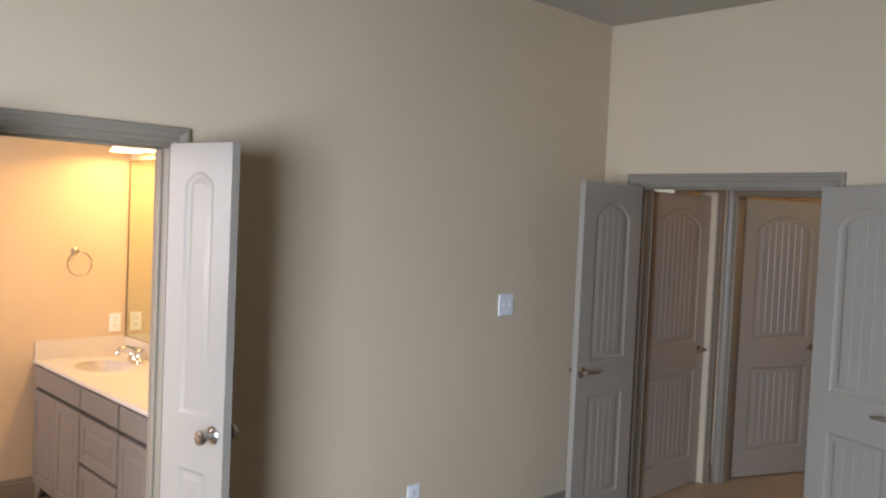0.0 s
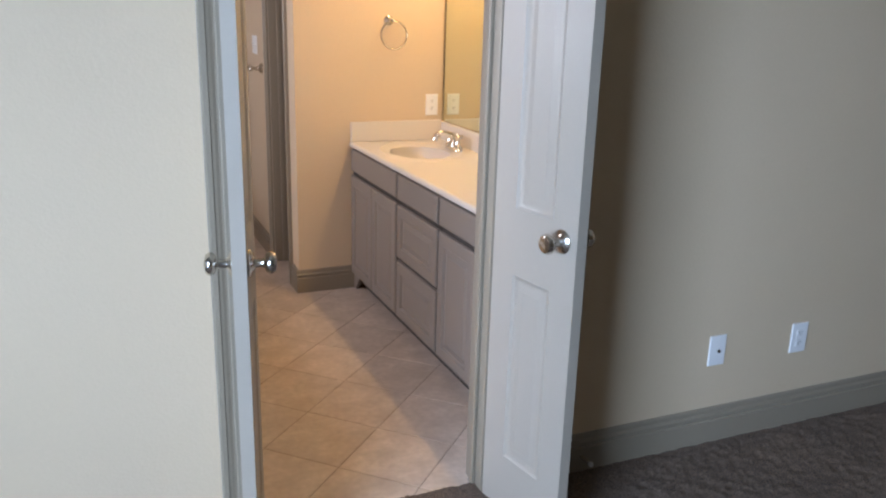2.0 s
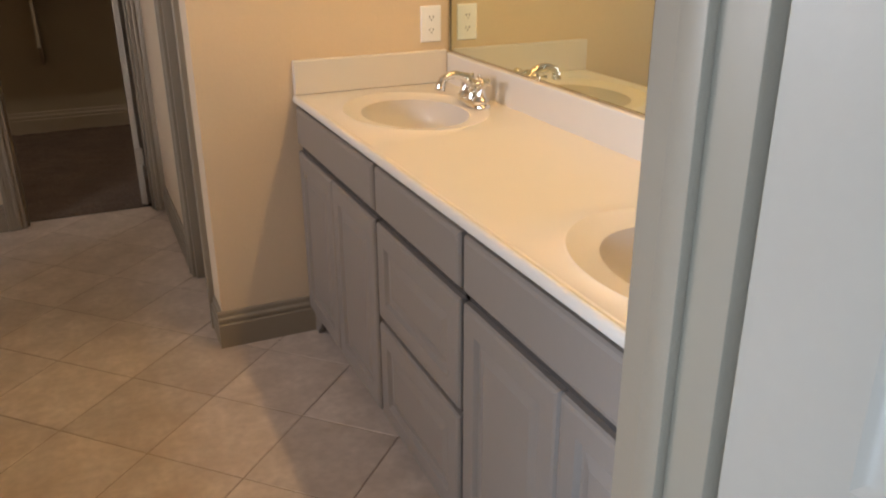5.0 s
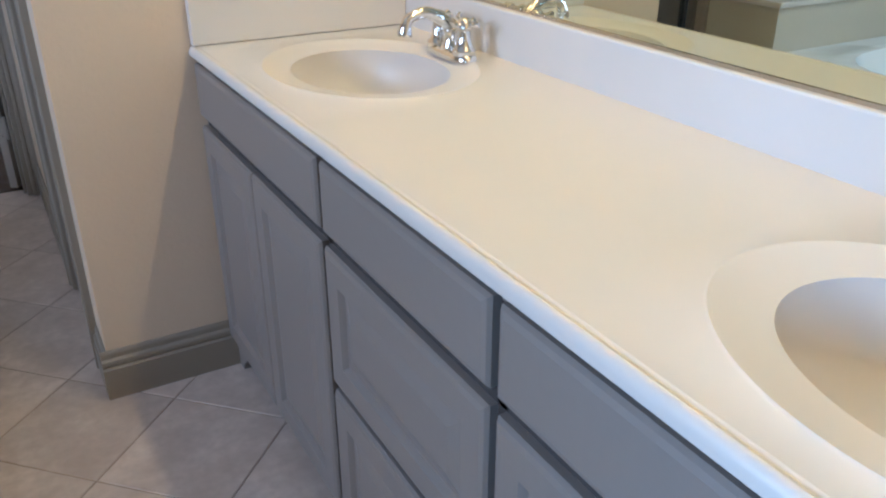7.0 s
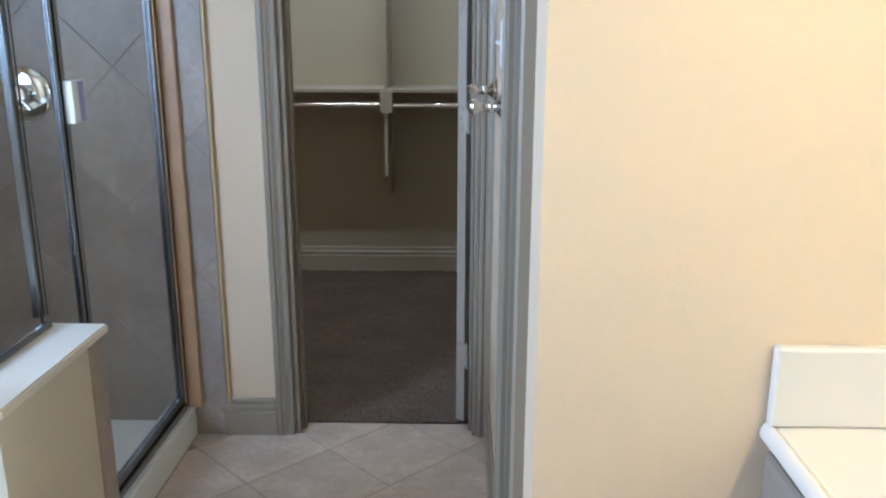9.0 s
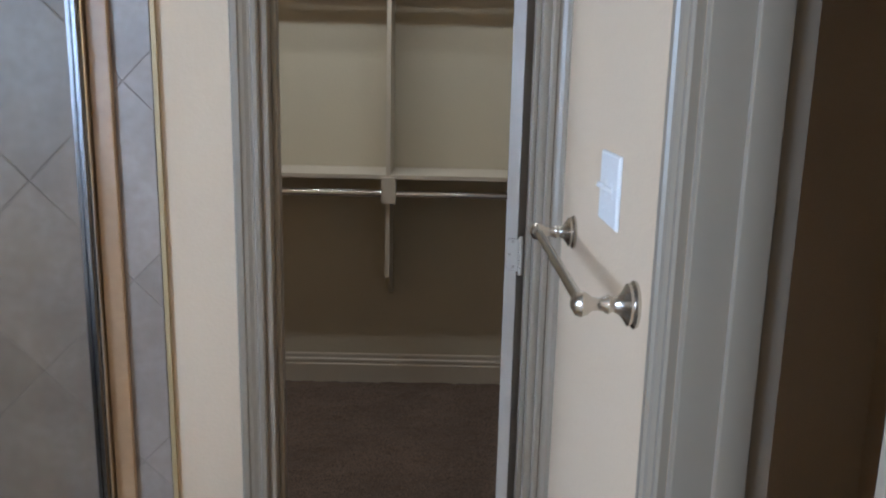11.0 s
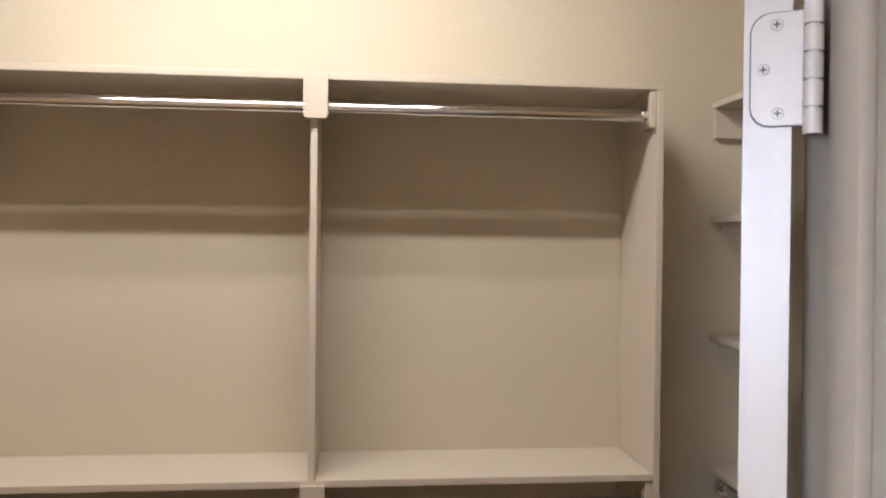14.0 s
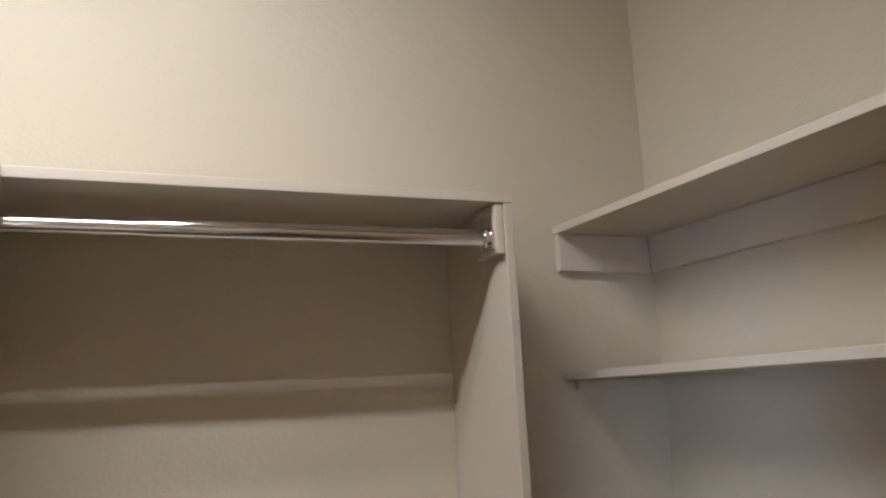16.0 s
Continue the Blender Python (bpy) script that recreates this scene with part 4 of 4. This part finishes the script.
board("upper_shelf", ENDL, YS, UP - SH, ENDR, YK - 0.002, UP)
board("lower_shelf", ENDL, YS, LOW - SH, DIV - 0.009, YK - 0.002, LOW)
board("lower_shelf", DIV + 0.010, YS, LOW - SH, ENDR - SH - 0.001, YK - 0.002, LOW)
board("divider", DIV - 0.009, YS + 0.001, LOW - SH - 0.001, DIV + 0.009, YK - 0.002, UP - SH - 0.001)
bm = bmesh.new()
prism(bm, [(YS + 0.002, LOW - SH - 0.002), (YS + 0.002, 0.598), (YK - 0.003, 0.45), (YK - 0.003, LOW - SH - 0.002)], DIV - 0.0095, DIV + 0.0085, lambda u, v, d: Vector((d, u, v)))
part("gusset", bm, SHELF, unit)
board("end_panel", ENDR - SH, YS + 0.001, 0.012, ENDR, YK - 0.003, UP - SH - 0.001)
board("end_panel", ENDL - SH - 0.001, YS + 0.001, 0.012, ENDL - 0.001, YK - 0.003, UP)
for z in (LOW, UP):
    bm = bmesh.new()
    z1 = z - SH - 0.003
    poly = [(-0.031, z1 + SH if z == UP else z1 + 0.012), (-0.031, z1 - 0.088), (-0.025, z1 - 0.098), (0.025, z1 - 0.098), (0.031, z1 - 0.088), (0.031, z1 + SH if z == UP else z1 + 0.012)]
    prism(bm, poly, YS - 0.019, YS - 0.001, lambda u, v, d: Vector((DIV + 0.004 + u, d, v)))
    part("rod_block", bm, SHELF, unit, "square-cut cream block carrying the rods")
    part("rod_block", boxed(bmesh.new(), ENDR - SH - 0.019, YS + 0.004, z1 - 0.098, ENDR - SH - 0.001, YS + 0.10, z1, 0.002), SHELF, unit)


def side_rod(x, y0, y1, z):
    ob = thing("closet_rod", "polished chrome hanging rod under the side shelf", "closet rod", "closet rods", at=(x, (y0 + y1) / 2, z))
    part("tube", tube(bmesh.new(), [(x, y0 + 0.001, z), (x, y1 - 0.001, z)], 0.0155, 18), CHROME, ob, smooth=True)
    for y, s in ((y0, 1), (y1, -1)):
        bm2 = bmesh.new()
        lathe(bm2, [(0.0, 0.0), (0.030, 0.0), (0.030, 0.003), (0.021, 0.005), (0.021, 0.016), (0.017, 0.018)], (x, y, z), (0, s, 0), 20)
        part("socket", bm2, CHROME, ob, smooth=True)
    return ob


def rod(x0, x1, z):
    ob = thing("closet_rod", "polished chrome hanging rod under the closet shelf", "closet rod", "closet rods", at=((x0 + x1) / 2, YS + 0.035, z))
    y = YS + 0.035
    mid = x0 + (x1 - x0) * 0.27
    part("tube", tube(bmesh.new(), [(x0, y, z), (mid, y, z)], 0.0145, 18), CHROME, ob, smooth=True)
    part("tube", tube(bmesh.new(), [(mid, y, z), (x1, y, z)], 0.0165, 18), CHROME, ob, smooth=True)
    for x, s in ((x0, 1), (x1, -1)):
        bm2 = bmesh.new()
        boxed(bm2, x - s * 0.001, y - 0.024, z - 0.026, x + s * 0.004, y + 0.024, z + 0.045, 0.001)
        lathe(bm2, [(0.02, 0.0), (0.021, 0.014), (0.017, 0.016)], (x, y, z), (s, 0, 0), 16)
        part("socket", bm2, CHROME, ob, smooth=True)
    return ob


for z in (LOW - 0.085, UP - 0.085):
    rod(DIV + 0.012, ENDR - SH - 0.021, z)
    rod(ENDL + 0.002, DIV - 0.011, z)

# shelves on the right wall
RX = 1.985
side_rod(RX + 0.045, 8.031, YK - 0.0165, 0.925)
rack = thing("wall_shelves", "cream painted shelves on cleats along the closet side wall", "shelf", at=(2.13, 8.6, 0.9))
RY0 = 8.03
for z in (2.095, 1.747, 1.385, 0.985):
    board("shelf", RX, RY0, z - SH, XR - 0.002, YK - 0.002, z, rack)
for z, h in ((2.095, 0.09), (1.747, 0.0), (1.385, 0.0), (0.985, 0.0)):
    if h:
        board("cleat", RX + 0.004, YK - 0.020, z - SH - 0.001 - h, XR - 0.022, YK - 0.002, z - SH - 0.001, rack)
        board("cleat", XR - 0.021, RY0, z - SH - 0.001 - h, XR - 0.002, YK - 0.021, z - SH - 0.001, rack)
    else:
        board("cleat", RX + 0.03, YK - 0.016, z - SH - 0.022, XR - 0.018, YK - 0.002, z - SH - 0.001, rack)
board("end_panel", RX + 0.001, RY0 - SH - 0.001, 0.012, XR - 0.002, RY0 - 0.001, 2.135, rack)
board("corner_block", RX - 0.018, RY0 - SH - 0.012, 2.0, RX - 0.0005, RY0 + 0.03, 2.135, rack)

lamp = thing("ceiling_lamp", "lit two-tube strip lamp on the closet ceiling", "ceiling lamp", at=(0.60, 8.285, CEIL))
part("tray", boxed(bmesh.new(), -0.06, 8.15, CEIL - 0.055, 1.26, 8.51, CEIL - 0.001, 0.006), PLASTIC, lamp, "white metal tray")
for x in (-0.03, 1.215):
    part("end_cap", boxed(bmesh.new(), x, 8.18, CEIL - 0.145, x + 0.015, 8.48, CEIL - 0.056, 0.003), PLASTIC, lamp)
for y, watts in ((8.205, 13.8), (8.41, 4.6)):
    bm = bmesh.new()
    tube(bm, [(-0.014, y, CEIL - 0.125), (1.214, y, CEIL - 0.125)], 0.016, 10)
    part("bulb", bm, LITTUBE, lamp, "lit fluorescent tube")
    area_lamp("closet_tube_light", look((0.60, y + 0.013, CEIL - 0.143), (0.60, y + 0.50, CEIL - 1.50)), 1.2, 0.042, watts, (1.0, 0.87, 0.73))

# hall lamps
hall_lamp = thing("hall_lamp", "lit warm dome lamp on the hall ceiling", "ceiling lamp", at=(4.95, 2.3, CEIL))
bm = bmesh.new()
lathe(bm, [(0.12, 0.0), (0.13, 0.03), (0.10, 0.08), (0, 0.10)], (4.95, 2.3, CEIL), (0, 0, -1), 24)
part("shade", bm, glow("lit_hall_dome", (1.0, 0.75, 0.45), 3.0), hall_lamp, smooth=True)
point_lamp("hall_bulb_light", (4.95, 2.3, CEIL - 0.14), 7.0, (1.0, 0.66, 0.33), 0.05)
# unseen fill lamp, added to brighten the ajar door and far room in yellow
room_fill_lamp = thing("room_fill_lamp", "unseen warm fill lamp added in the room past the hall", "ceiling lamp", at=(6.3, 2.2, CEIL))
bm = bmesh.new()
lathe(bm, [(0.12, 0.0), (0.13, 0.03), (0.10, 0.08), (0, 0.10)], (6.3, 2.2, CEIL), (0, 0, -1), 24)
part("shade", bm, glow("room_fill_dome", (1.0, 0.80, 0.45), 3.0), room_fill_lamp, smooth=True)
point_lamp("room_fill_light", (6.3, 2.2, CEIL - 0.14), 18, (1.0, 0.84, 0.45), 0.05)

# ---- tiles ----


def clip(poly, box):
    """A polygon cut to a rectangle (u0, v0, u1, v1)."""
    for axis, limit, keep in ((0, box[0], 1), (0, box[2], -1), (1, box[1], 1), (1, box[3], -1)):
        out = []
        for p, q in zip(poly, poly[1:] + poly[:1]):
            a, b = keep * (p[axis] - limit), keep * (q[axis] - limit)
            if a >= 0:
                out.append(p)
            if a * b < 0:
                f = a / (a - b)
                out.append((p[0] + f * (q[0] - p[0]), p[1] + f * (q[1] - p[1])))
        poly = out
        if len(poly) < 3:
            return []
    return poly


def tiling(parent, box, pitch, a0, b0, gap, to, material, thick):
    """Square tiles laid on the diagonal, cut at the edges."""
    r = math.sqrt(0.5)
    n = int(14 / pitch)
    for i in range(-n, n):
        for j in range(-n, n):
            a, b = a0 + i * pitch, b0 + j * pitch
            ring = [(a + s * (pitch - gap) / 2 + pitch / 2, b + t * (pitch - gap) / 2 + pitch / 2) for s, t in ((-1, -1), (1, -1), (1, 1), (-1, 1))]
            poly = clip([((p + q) * r, (p - q) * r) for p, q in ring], box)
            if len(poly) < 3:
                continue
            area = abs(sum(p[0] * q[1] - q[0] * p[1] for p, q in zip(poly, poly[1:] + poly[:1]))) / 2
            if area < 0.0006:
                continue
            cu, cv = sum(p[0] for p in poly) / len(poly), sum(p[1] for p in poly) / len(poly)
            shrink = lambda p, f: (cu + (p[0] - cu) * f, cv + (p[1] - cv) * f)  # noqa: E731
            bm2 = bmesh.new()
            loft(bm2, [[to(*shrink(p, f), d) for p in poly] for f, d in ((1, 0), (1, thick - 0.0015), (0.988, thick))], True, True, True)
            part("tile", bm2, material, parent)


floor_bath = thing("floor_bathroom", "tan mottled ceramic tiles laid diagonally on the bathroom floor", "floor", kind="structure")
tiling(floor_bath, (0.30, YB + 0.058, XM - 0.45, YC + 0.083), 0.307, 4.358, -2.975, 0.0032, lambda u, v, d: Vector((u, v, -0.003 + d)), TILE, 0.0045)
wall_tiles = thing("wall_shower", "grey-tan ceramic tiles laid diagonally on the shower wall", "wall", kind="structure")
tiling(wall_tiles, (-1.22, 0.0, 0.406, 2.35), 0.307, 0.953, -0.772, 0.0019, lambda u, v, d: Vector((u, YC - 0.002 - d, v)), STILE, 0.009)
part("grout_bed", boxed(bmesh.new(), -1.22, YC - 0.0098, 0, 0.406, YC - 0.0005, 2.35), SGROUT, wall_tiles)
bm = bmesh.new()
boxed(bm, 0.408, YC - 0.012, 0, 0.418, YC - 0.001, 2.36)
part("edge_strip", bm, BRASS, wall_tiles, "yellowish edge strip")
bm = bmesh.new()
boxed(bm, 0.279, YC - 0.026, 0.107, 0.325, YC - 0.0115, 2.3, 0.004)
part("corner_tile", bm, TRIMTILE, wall_tiles, "tan corner tile beside the glass")
